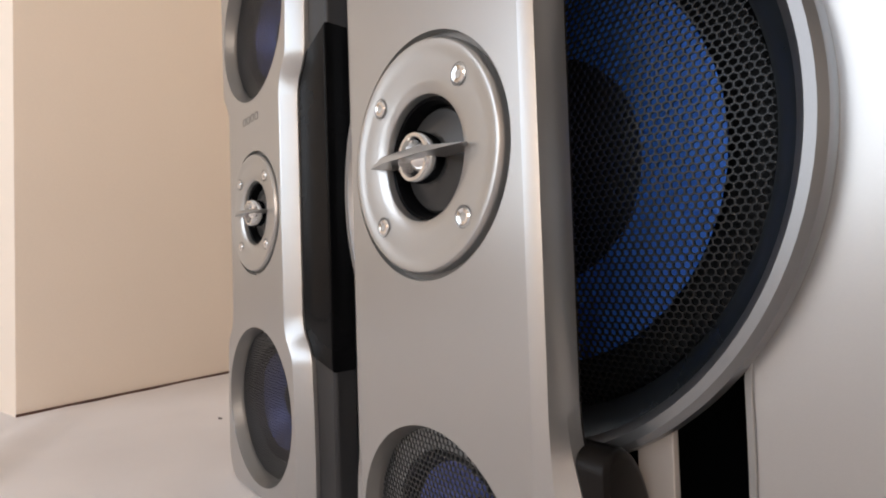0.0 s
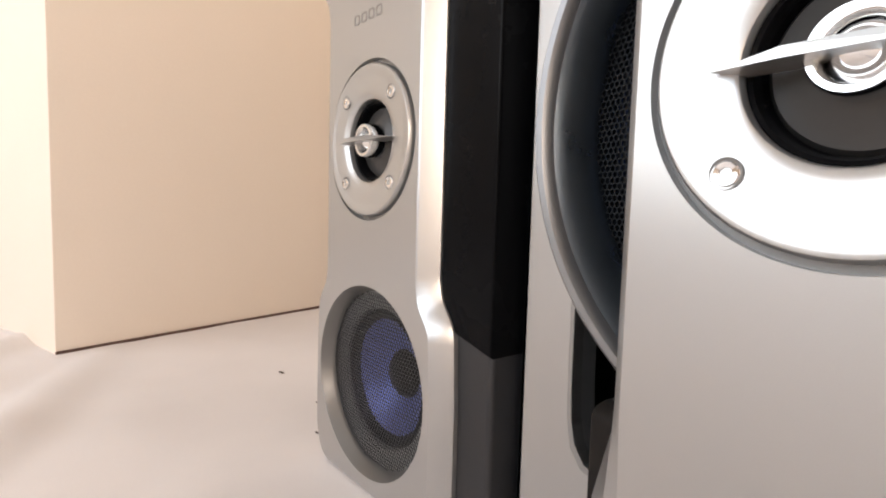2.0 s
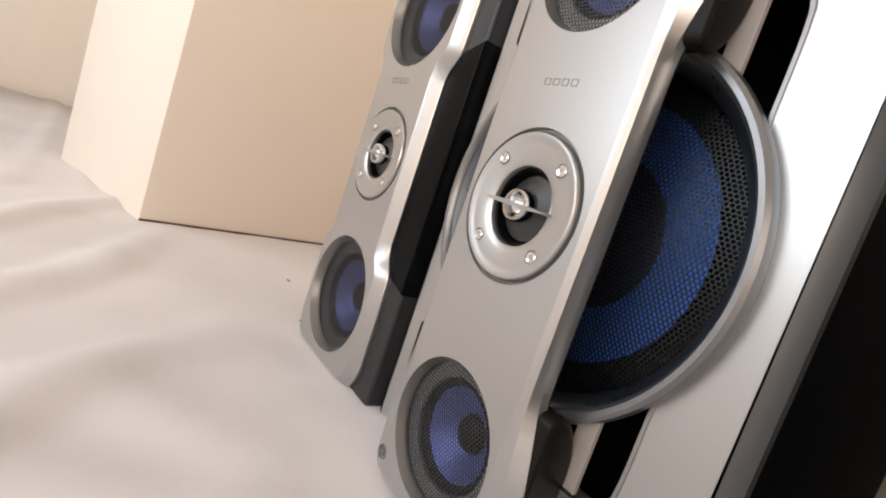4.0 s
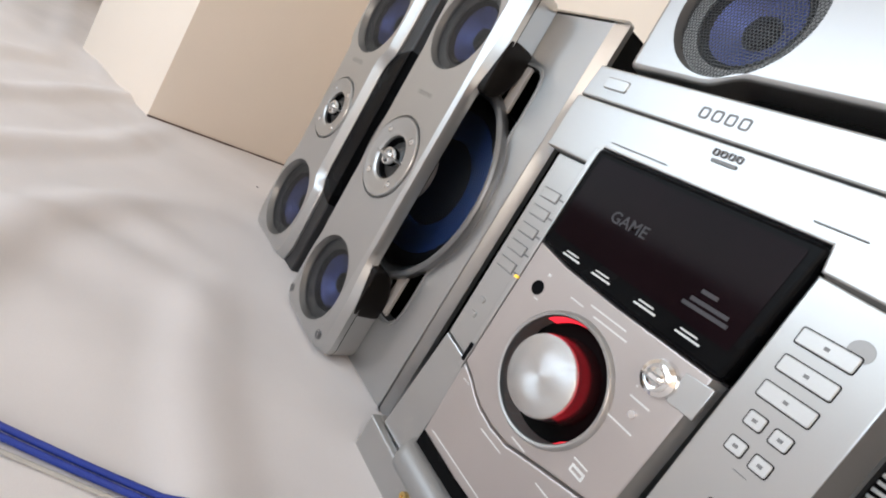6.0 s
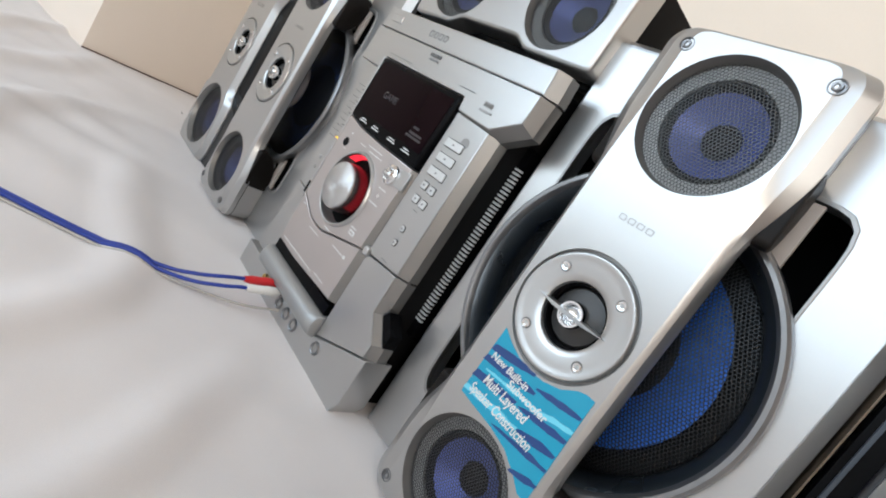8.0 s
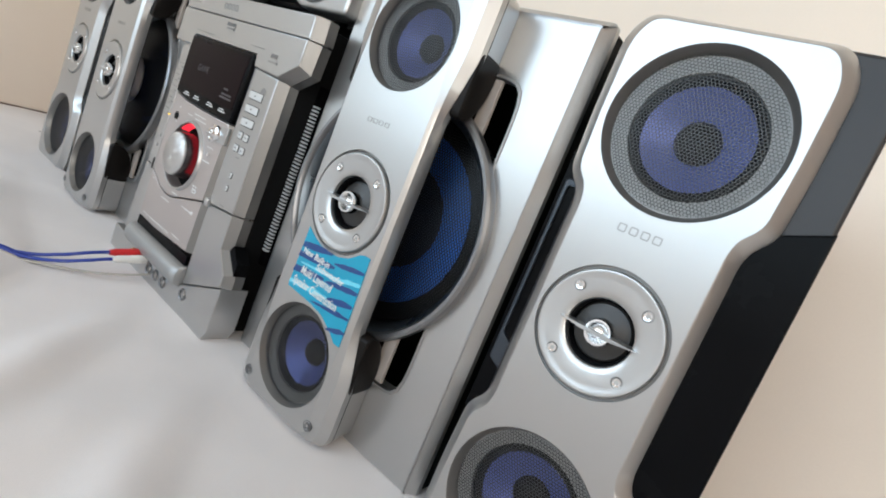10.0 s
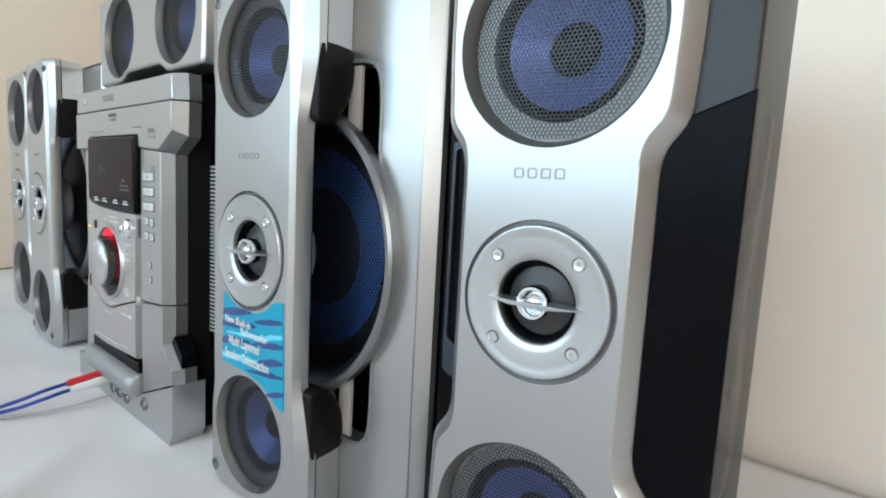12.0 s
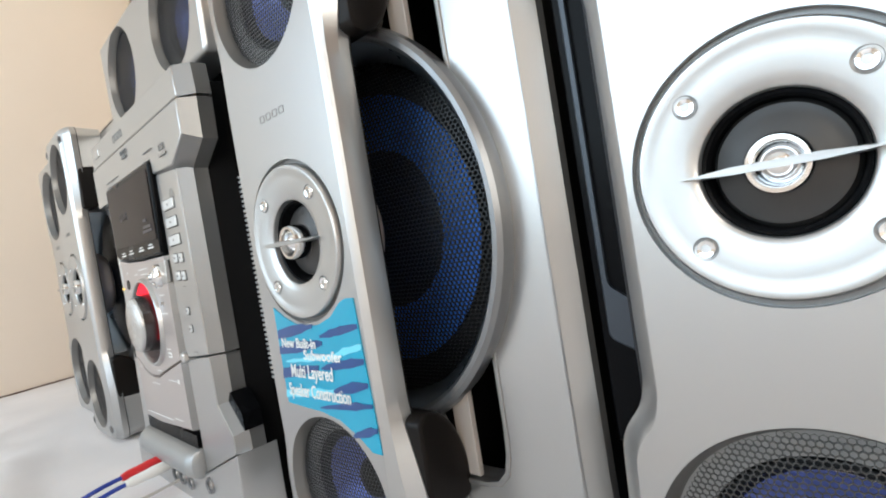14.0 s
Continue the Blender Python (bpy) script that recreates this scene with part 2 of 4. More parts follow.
def lathe(profile, n=64, cx=0.0, cz=0.0, bm=None, cap=True):
    """Turns (radius, y) points round the y axis."""
    bm = bm or bmesh.new()
    loops = []
    for r, y in profile:
        if r < 1e-6:
            loops.append([bm.verts.new((cx, y, cz))])
        else:
            loops.append(ring(bm, circle(cx, cz, r, n), y))
    for a, b in zip(loops, loops[1:]):
        if len(a) == 1 or len(b) == 1:
            tip, rim = (a[0], b) if len(a) == 1 else (b[0], a)
            for i in range(len(rim)):
                bm.faces.new((tip, rim[i], rim[(i + 1) % len(rim)]))
        else:
            bridge(bm, a, b)
    return bm


def block(x0, x1, y0, y1, z0, z1, bev=0.0, bm=None):
    bm = bm or bmesh.new()
    vs = bmesh.ops.create_cube(bm, size=1)["verts"]
    for v in vs:
        v.co = Vector(((x0 + x1) / 2 + v.co.x * (x1 - x0), (y0 + y1) / 2 + v.co.y * (y1 - y0), (z0 + z1) / 2 + v.co.z * (z1 - z0)))
    if bev:
        es = list({e for v in vs for e in v.link_edges})
        bmesh.ops.bevel(bm, geom=es, offset=bev, segments=2, profile=0.5, affect="EDGES")
    return bm


def tube(points, r, n=10, bm=None):
    """A round cable along points."""
    bm = bm or bmesh.new()
    pts = [Vector(p) for p in points]
    loops = []
    for i, p in enumerate(pts):
        d = (pts[min(i + 1, len(pts) - 1)] - pts[max(i - 1, 0)]).normalized()
        u = d.cross(Vector((0, 0, 1)))
        u = u.normalized() if u.length > 1e-4 else Vector((1, 0, 0))
        w = u.cross(d)
        loops.append([bm.verts.new(p + r * (math.cos(2 * math.pi * k / n) * u + math.sin(2 * math.pi * k / n) * w)) for k in range(n)])
    for a, b in zip(loops, loops[1:]):
        bridge(bm, a, b)
    bm.faces.new(loops[0])
    bm.faces.new(loops[-1])
    return bm


def spline(ctrl, steps=10):
    pts = [Vector(p) for p in ctrl]
    pts = [pts[0] * 2 - pts[1]] + pts + [pts[-1] * 2 - pts[-2]]
    out = []
    for i in range(1, len(pts) - 2):
        a, b, c, d = pts[i - 1 : i + 3]
        for k in range(steps):
            t = k / steps
            out.append(0.5 * (2 * b + (c - a) * t + (2 * a - 5 * b + 4 * c - d) * t * t + (3 * b - a - 3 * c + d) * t**3))
    return out + [pts[-2]]


def grille(name, radius, pitch, bulge, mat, inner=0.0, hole=0.495, thick=0.0006):
    """A round sheet of perforated metal, bulging forward, each hole a real one."""
    verts, faces = [], []
    dx, dz = pitch, pitch * math.sqrt(3) / 2
    rows = int(radius / dz) + 1
    for j in range(-rows, rows + 1):
        for i in range(-rows - 2, rows + 3):
            cx, cz = (i + 0.5 * (j % 2)) * dx, j * dz
            if not inner <= math.hypot(cx, cz) <= radius:
                continue
            base = len(verts)
            for rr in (pitch / math.sqrt(3), pitch * hole):
                for k in range(6):
                    a = math.pi / 6 + k * math.pi / 3
                    x, z = cx + rr * math.cos(a), cz + rr * math.sin(a)
                    verts.append((x, -bulge * max(0.0, 1 - (x * x + z * z) / radius**2), z))
            for k in range(6, 12):
                x, y, z = verts[base + k]
                verts.append((x, y + thick, z))
            for k in range(6):
                n = (k + 1) % 6
                faces.append((base + k, base + n, base + 6 + n, base + 6 + k))
                faces.append((base + 6 + k, base + 6 + n, base + 12 + n, base + 12 + k))
    me = bpy.data.meshes.new(name)
    me.from_pydata(verts, [], faces)
    me.materials.append(mat)
    return me


def words(text, size, mat, parent, m, name="lettering", bold=0.0, lean=0.0, narrow=1.0):
    cu = bpy.data.curves.new(name, "FONT")
    cu.body, cu.size, cu.extrude, cu.offset, cu.align_x = text, size, 0.0001, bold, "LEFT"
    tmp = bpy.data.objects.new(name, cu)
    me = bpy.data.meshes.new_from_object(tmp)
    bpy.data.objects.remove(tmp)
    me.transform(Matrix(((narrow, lean, 0, 0), (0, 1, 0, 0), (0, 0, 1, 0), (0, 0, 0, 1))))
    me.materials.clear()
    me.materials.append(mat)
    ob = new(name, me)
    ob.parent = parent
    ob.matrix_local = m
    return ob


# ---- the room ----
def wall(name, bm, mat, label):
    ob = new(name, mesh_of(name, bm, mat))
    return tagged(ob, label, "wall", "", "structure")


wall("wall_back", block(LEFT, RIGHT, BACK, BACK + 0.12, -0.06, TOP), cream, "plain warm cream painted wall behind the stereo")
# the opening only lets the added side lamp shine in
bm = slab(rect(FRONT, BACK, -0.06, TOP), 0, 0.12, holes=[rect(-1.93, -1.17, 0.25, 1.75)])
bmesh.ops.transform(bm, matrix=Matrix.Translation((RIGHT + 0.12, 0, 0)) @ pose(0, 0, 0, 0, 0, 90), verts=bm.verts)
wall("wall_right", bm, tan, "plain tan painted side wall with an opening for the added side lamp")
wall("wall_left", block(LEFT - 0.12, LEFT, FRONT, BACK, -0.06, TOP), cream, "plain cream painted side wall")
wall("wall_front", slab(rect(LEFT, RIGHT, -0.06, TOP), FRONT - 0.15, FRONT, holes=[rect(*WIN)]), cream, "cream painted wall with the window opening")
tagged(new("ceiling", mesh_of("ceiling", block(LEFT, RIGHT, FRONT, BACK, TOP, TOP + 0.1), white_paint)), "plain white painted ceiling", "ceiling", "", "structure")
tagged(new("floor", mesh_of("floor", block(LEFT, RIGHT, FRONT, BACK, -0.10, -0.06), tan)), "plain floor under the cotton sheet", "floor", "", "structure")
win = thing("window_1", pose(0, 0, 0), "white framed window letting in daylight", "window", "", "structure")
for x0, x1, z0, z1 in ((WIN[0], WIN[1], WIN[2], WIN[2] + 0.05), (WIN[0], WIN[1], WIN[3] - 0.05, WIN[3]), (WIN[0], WIN[0] + 0.05, WIN[2] + 0.05, WIN[3] - 0.05), (WIN[1] - 0.05, WIN[1], WIN[2] + 0.05, WIN[3] - 0.05)):
    part("window_frame", block(x0 + 0.002, x1 - 0.002, FRONT - 0.10, FRONT - 0.04, z0 + 0.002, z1 - 0.002, 0.004), white_paint, win)

# the end of a wall beside the stereo, a little askew to it
ASKEW = 106.0
PIER = thing("wall_pier", pose(-0.836, 0.1, 0, 0, 0, ASKEW - 90), "smooth cream wall end with a thin brown joint at its foot", "wall", "", "structure")
part("wall_face", block(-0.45, 0.0, -0.050, 0.50, -0.055, TOP - 0.005, 0.002), cream, PIER)
part("foot_joint", block(0.0, 0.002, -0.050, 0.50, -0.055, -0.0038), joint_brown, PIER, "thin dark brown joint strip")


# ---- the sheet ----
def sheet_height(x, y):
    h = 0.0022 * noise.noise(Vector((x * 5, y * 5, 1.0))) + 0.0008 * noise.noise(Vector((x * 17, y * 17, 4.0)))
    near = max(0.0, min(1.0, (0.13 - y) / 0.12))
    w = noise.noise(Vector((x * 2.5, y * 2.5, 9.0)))
    fold = math.sin((x * 0.55 + y * 0.85) * 34 + 4.0 * w)
    fold2 = math.sin((x * 0.9 - y * 0.4) * 47 + 5.0 * noise.noise(Vector((x * 3, y * 3, 2.0))))
    h += near * (0.0105 * max(0.0, fold) ** 1.6 + 0.0026 * fold2 * (0.5 + w) + 0.004 * noise.noise(Vector((x * 8, y * 8, 7.0))))
    h += 0.0012 * (1 - near) * fold2 * max(0.0, w)
    return -0.009 + h


bm = bmesh.new()
xs = sorted(set([LEFT + 0.02, -2.0, -1.5, -1.2] + [-0.95 + 0.0125 * i for i in range(169)] + [1.3, 1.7, 2.2, RIGHT - 0.02]))
ys = sorted(set([FRONT + 0.02, -1.6, -1.2, -0.9, -0.7] + [-0.6 + 0.0125 * i for i in range(97)]))
grid = [[bm.verts.new((x, y, sheet_height(x, y))) for y in ys] for x in xs]
for i in range(len(xs) - 1):
    for j in range(len(ys) - 1):
        bm.faces.new((grid[i][j], grid[i + 1][j], grid[i + 1][j + 1], grid[i][j + 1]))
sheet = new("cotton_sheet", mesh_of("cotton_sheet", bm, cloth))
solid = sheet.modifiers.new("thick", "SOLIDIFY")
solid.thickness, solid.offset = 0.002, -1
tagged(sheet, "pale pinkish white cotton sheet with soft folds under the stereo", "sheet")
crumb_bm = lathe([(0.0, -0.0007), (0.0016, -0.0003), (0.0017, 0.0003), (0.0, 0.0005)], 8)
crumb_me = mesh_of("crumb", crumb_bm, speck)
for x, y, s, a in ((-0.6154, 0.2424, 1.6, 5), (-0.514, 0.238, 0.8, 60), (-0.452, 0.208, 0.9, 10)):
    ob = new("crumb", crumb_me)
    ob.matrix_world = pose(x, y, sheet_height(x, y) + 0.0006 * s + 0.0020, 90, 0, a) @ Matrix.Diagonal((1.9 * s, 0.7, s * 0.7, 1))
    tagged(ob, "small dark speck lying on the sheet", "crumb", "specks on the sheet")


# ---- loudspeaker pieces ----
screw_me = mesh_of("screw", lathe([(0.0, 0.0014), (0.0012, 0.0012), (0.0017, -0.0006), (0.0030, -0.0008), (0.0036, 0.0), (0.0038, 0.003)], 20), chrome)
screw_pit_me = mesh_of("screw_pit", lathe([(0.0034, -0.0001), (0.0043, -0.0004)], 20), bezel_grey)
bolt_me = mesh_of("bolt", lathe([(0.0, 0.0012), (0.0014, 0.0010), (0.0018, -0.0012), (0.0030, -0.0014), (0.0034, 0.0002), (0.0042, 0.0002), (0.0046, -0.0010), (0.0053, -0.0008), (0.0056, 0.004)], 24), rim_grey)
plate_me = mesh_of("tweeter_plate", lathe([(0.0246, 0.012), (0.0246, 0.0022), (0.0251, 0.0008), (0.0262, 0.0000), (0.0300, -0.0007), (0.0375, -0.0013), (0.0415, -0.0015), (0.0436, -0.0022), (0.0449, -0.0020), (0.0458, -0.0008), (0.0461, 0.001), (0.0461, 0.010)], 96), satin)
cup_me = mesh_of("tweeter_cup", lathe([(0.0218, 0.0120), (0.0224, 0.0062), (0.0232, 0.0042), (0.0242, 0.0036), (0.0250, 0.0045), (0.0250, 0.012)], 64), gloss_black)
cup_cone_me = mesh_of("tweeter_cone", lathe([(0.0, 0.0045), (0.0100, 0.0056), (0.0165, 0.0085), (0.0205, 0.0092), (0.0220, 0.0115)], 64), cup_grey)
plug_me = mesh_of("phase_plug", lathe([(0.0070, 0.004), (0.0072, -0.0026), (0.0080, -0.0042), (0.0094, -0.0042), (0.0102, -0.0026), (0.0104, 0.010)], 40), chrome)
plug_core_me = mesh_of("plug_core", lathe([(0.0, -0.0040), (0.0022, -0.0036), (0.0042, -0.0024), (0.0058, -0.0004), (0.0071, 0.0020)], 32), chrome)
bm = bmesh.new()
vs = [bm.verts.new(p) for p in ((-0.031, -0.0035, 0.0), (-0.012, -0.0105, 0.0013), (0.012, -0.0105, 0.0013), (0.031, -0.0035, 0.0), (0.024, 0.004, 0.0010), (-0.024, 0.004, 0.0010),
                                (-0.012, -0.0105, -0.0013), (0.012, -0.0105, -0.0013), (0.024, 0.004, -0.0010), (-0.024, 0.004, -0.0010))]
for f in ((0, 1, 5), (1, 2, 4, 5), (2, 3, 4), (0, 9, 6), (6, 9, 8, 7), (7, 8, 3), (0, 6, 7, 3, 2, 1), (0, 5, 9), (5, 4, 8, 9), (4, 3, 8)):
    try:
        bm.faces.new([vs[i] for i in f])
    except ValueError:
        pass
fin_me = mesh_of("fin", bm, satin)
groove_me = mesh_of("plate_groove", lathe([(0.0460, 0.0035), (0.0486, 0.0035)], 96), bezel_grey)


def tweeter(parent, z):
    plate = part("tweeter_plate", plate_me, satin, parent, "round satin silver tweeter plate", (0, 0, z))
    part("tweeter_cup", cup_me, gloss_black, plate, "glossy black tweeter cup")
    part("tweeter_cone", cup_cone_me, cup_grey, plate, "dark grey tweeter cone")
    part("phase_plug", plug_me, chrome, plate, "small chrome ring")
    part("plug_core", plug_core_me, chrome, plate, "small shiny domed centre")
    part("fin", fin_me, satin, plate, "thin horizontal silver fin")
    part("groove", groove_me, cavity, plate)
    for sx in (-1, 1):
        for sz in (-1, 1):
            part("screw", screw_me, chrome, plate, "", (sx * 0.0256, -0.0011, sz * 0.0256))
            part("screw_pit", screw_pit_me, cavity, plate, "", (sx * 0.0256, -0.0011, sz * 0.0256))


def driver_meshes(r, cone_mat, mesh_mat, bulge, lip, deep):
    """A cone driver seen through its mesh; r is the radius of the mesh."""
    return {
        "bezel": (mesh_of("driver_bezel", lathe([(r * lip, -0.0001), (r * (lip * 0.7 + 0.3), 0.0016), (r * 1.015, deep - 0.0015), (r * 1.0, deep), (r * 1.0, deep + 0.012)], 80), bezel_grey), bezel_grey, "dished grey ring"),
        "flange": (mesh_of("driver_flange", lathe([(r * 1.0, deep + 0.0035), (r * 0.80, deep + 0.0048), (r * 0.785, deep + 0.009)], 64), flange), flange, ""),
        "surround": (mesh_of("surround", lathe([(r * 0.79, deep + 0.009), (r * 0.77, deep + 0.0060), (r * 0.73, deep + 0.0055), (r * 0.69, deep + 0.009), (r * 0.66, deep + 0.012)], 64), rubber), rubber, "black rubber surround"),
        "cone": (mesh_of("cone", lathe([(r * 0.665, deep + 0.0110), (r * 0.45, deep + 0.018), (r * 0.28, deep + 0.0235)], 64), cone_mat), cone_mat, "blue cone"),
        "dust_cap": (mesh_of("dust_cap", lathe([(r * 0.29, deep + 0.0235), (r * 0.24, deep + 0.0190), (r * 0.13, deep + 0.0165), (0.0, deep + 0.0157)], 40), soft_black), soft_black, "black dust cap"),
        "grille": (grille("grille", r * 0.985, 0.0026, bulge, mesh_mat, hole=0.475), mesh_mat, "perforated metal grille"),
        "deep": deep,
    }


MID_R, BIG_R = 0.0470, 0.0570
MID_Z, BIG_Z = 0.1552, 0.1505
MID = driver_meshes(MID_R, violet, mesh_grey, 0.003, 1.055, 0.0065)
BIG = driver_meshes(BIG_R, violet, mesh_grey, 0.003, 1.070, 0.0085)


def driver(parent, kit, x, z):
    d = part("driver", kit["bezel"][0], bezel_grey, parent, "round blue-coned driver behind perforated metal", (x, 0, z))
    for k in ("flange", "surround", "cone", "dust_cap"):
        part(k, kit[k][0], kit[k][1], d, kit[k][2])
    part("grille", kit["grille"][0], kit["grille"][1], d, kit["grille"][2], (0, kit["deep"] + 0.0008, 0))


def brand_bars(parent, x, y, z, w, h, mat, tilt=0.0):
    """A maker's mark as plain bars."""
    n = 4
    for i in range(n):
        a = x - w / 2 + i * w / n
        b, t = a + w / n * 0.74, h * 0.17
        part("mark", slab(rounded(rect(a, b, z - h / 2, z + h / 2), h * 0.25), y - 0.0003, y + 0.0008, holes=[rounded(rect(a + t, b - t, z - h / 2 + t, z + h / 2 - t), h * 0.15)]), mat, parent)


# ---- main loudspeakers ----
HZ = 0.2135  # height of the tweeter over the sheet


def main_speaker(name, m, label, sticker):
    sp = thing(name, m, label, "loudspeaker", "main loudspeakers of the stereo")
    off, deep = 0.003, 0.047
    outline = rounded([(-0.1465 + off, -0.012), (0.1465 + off, -0.012), (0.1465 + off, 0.428), (-0.1465 + off, 0.428)], 0.006, 3)
    hole = []
    for i in range(128):
        a = 2 * math.pi * i / 128
        c, s = math.cos(a), math.sin(a)
        k = (abs(c / (0.098 if c > 0 else 0.106)) ** 14 + abs(s / 0.150) ** 14) ** (-1 / 14)
        q = max(0.1225, k)
        hole.append((q * c, HZ + q * s))
    part("front_panel", slab(outline, deep, deep + 0.016, 0.0090, 0.010, [hole], steps=1), silver, sp, "silver painted front panel")
    rim = [(x * 1.022, HZ + (z - HZ) * 1.018) for x, z in hole]
    part("opening_edge", slab(rim, deep - 0.0012, deep + 0.006, 0.0006, 0.0006, [hole]), edge_grey, sp, "narrow raised edge round the opening")
    part("cabinet", slab(rect(-0.1430 + off, 0.1430 + off, -0.012, 0.424), deep + 0.016, 0.30, holes=[rect(-0.132, 0.132, 0.03, 0.40)]), body_dark, sp, "dark grey vinyl cabinet")
    part("inner_baffle", block(-0.131, 0.131, 0.115, 0.125, 0.031, 0.399), cavity, sp)
    for sx in (-1, 1):
        for sz in (-1, 1):
            web = [(0.060, 0.1085), (0.060, 0.1485), (0.0735, 0.1485), (0.0735, 0.0995)]
            part("web", slab([(sx * x, HZ + sz * z) for x, z in web], deep + 0.001, deep + 0.0045, 0.0006), housing_pale, sp, "pale web between slot and woofer")
    # woofer
    wf = part("woofer", lathe([(0.1165, 0.0410), (0.1180, 0.0375), (0.1200, 0.0352), (0.1230, 0.0350), (0.1252, 0.0372), (0.1260, 0.0420), (0.1245, 0.0480)], 120), rim_grey, sp, "large woofer with a thin metal rim", (0, 0, HZ))
    part("flare", lathe([(0.1170, 0.0398), (0.1152, 0.0418), (0.1128, 0.0452), (0.1102, 0.0492), (0.1084, 0.0528), (0.1075, 0.0575), (0.1072, 0.1000)], 120), flare_black, wf, "smooth dark flare inside the rim")
    part("surround", lathe([(0.1072, 0.072), (0.1045, 0.0675), (0.0985, 0.0655), (0.0925, 0.067), (0.0880, 0.071)], 96), rubber, wf, "black rubber surround")
    part("cone", lathe([(0.0890, 0.0655), (0.0720, 0.0680), (0.0530, 0.0720)], 96), blue, wf, "blue woven cone")
    part("dust_cap", lathe([(0.0540, 0.0722), (0.0450, 0.0690), (0.0270, 0.0650), (0.0110, 0.0634), (0.0, 0.0630)], 64), rubber, wf, "black dust cap")
    part("grille", woofer_grille, mesh_black, wf, "fine black perforated grille", (0, 0.0575, 0))
    part("tweeter_housing", lathe([(0.0500, 0.0170), (0.0495, 0.0200), (0.0470, 0.0250), (0.0430, 0.0330), (0.0370, 0.0385), (0.0250, 0.0410), (0.0, 0.0415)], 72, 0, HZ), housing_pale, sp, "round pale housing behind the bar")
    # the bar across the front: its face stays narrow, its sloping sides widen towards both ends
    face = [(0.0528, 0.098), (0.0518, 0.132), (0.0505, 0.150), (0.0505, 0.2020), (0.0470, 0.2105), (0.0400, 0.2130)]
    edge = [(0.0568, 0.098), (0.0590, 0.129), (0.0620, 0.149), (0.0620, 0.2050), (0.0570, 0.2140), (0.0440, 0.2158)]
    side = [(0.0588, 0.098), (0.0660, 0.126), (0.0708, 0.147), (0.0708, 0.2060), (0.0650, 0.2155), (0.0470, 0.2172)]
    front = mirrored(face, 0.008, HZ)
    wide = mirrored(side, 0.008, HZ)
    cuts = [circle(0, HZ, 0.0486, 96), circle(0, HZ + MID_Z, MID_R * 1.055, 72), circle(0, HZ - MID_Z, MID_R * 1.055, 72)]
    soft = inset(front, -0.0012)
    bar = part("bar", mesh_of("bar", loft([(front, 0.0), (soft, 0.0007), (mirrored(edge, 0.008, HZ), 0.0034), (wide, 0.0100), (wide, 0.0168)], cuts), silver, 17), silver, sp, "silver painted bar holding the small drivers")
    part("bar_back", slab(wide, 0.0169, 0.0178, holes=cuts), soft_black, bar, "black back of the bar")
    for s in (-1, 1):
        end = [[(0.056, 0.112), (w, 0.150), (w, 0.2060), (w - 0.006, 0.2150), (-w + 0.006, 0.2150), (-w, 0.2060), (-w, 0.150), (-0.056, 0.112)] for w in (0.0700, 0.0640)]
        end = [rounded([(x, HZ + s * z) for x, z in e], 0.006, 3) for e in end]
        part("bar_end", loft([(end[0], 0.0179), (end[1], deep - 0.0005)], [circle(0, HZ + s * MID_Z, MID_R * 1.056, 48)]), silver, bar)
    tweeter(sp, HZ)
    for s in (-1, 1):
        driver(sp, MID, 0, HZ + s * MID_Z)
    for sx in (-1, 1):
        for sz in (-1, 1):
            part("bolt", bolt_me, rim_grey, sp, "", (sx * 0.0500, 0.0004, HZ + sz * 0.2005))
            g = slab(rounded([(0.0105, 0.160), (0.0105, 0.104), (0.0190, 0.1010), (0.0290, 0.1040), (0.0390, 0.1130), (0.0470, 0.1280), (0.0500, 0.1420), (0.0500, 0.160)], 0.0075, 4), 0.0, 0.024, 0.0030, 0.0022, steps=3)
            for v in g.verts:
                x, y, z = v.co
                v.co = (sx * (0.0716 - y - 0.15 * (x - 0.0105)), x, HZ + sz * z)
            part("grip", g, soft_black, sp, "smooth black grip set into the side of the bar")
    brand_bars(sp, 0, 0, HZ + 0.076, 0.030, 0.0045, edge_grey)
    if sticker:
        edge = [(-0.038, 0.1135), (-0.022, 0.1125), (0.0, 0.1115), (0.018, 0.1085), (0.034, 0.101), (0.044, 0.094), (0.052, 0.094), (0.049, 0.1785), (0.042, 0.1785), (0.036, 0.1765), (0.025, 0.1685), (0.012, 0.1642), (0.0, 0.1630), (-0.014, 0.1648), (-0.026, 0.1690), (-0.037, 0.1750)]
        st = part("sticker", slab(edge, -0.0006, 0.0004), cyan, sp, "cyan and navy sticker with white lettering")
        rng = random.Random(5)
        for k, (x0, x1, z, h, mt) in enumerate(((-0.036, 0.004, 0.160, 0.007, navy), (0.012, 0.048, 0.160, 0.006, navy), (-0.037, 0.012, 0.150, 0.008, navy), (0.020, 0.049, 0.149, 0.005, sky_blue), (0.008, 0.049, 0.141, 0.006, navy),
                                     (-0.037, 0.004, 0.135, 0.008, navy), (0.016, 0.049, 0.128, 0.007, navy), (-0.037, 0.016, 0.122, 0.006, sky_blue), (0.0, 0.050, 0.117, 0.005, navy), (0.030, 0.051, 0.104, 0.006, navy), (-0.030, 0.030, 0.1435, 0.004, sky_blue))):
            up, low, n = [], [], 7
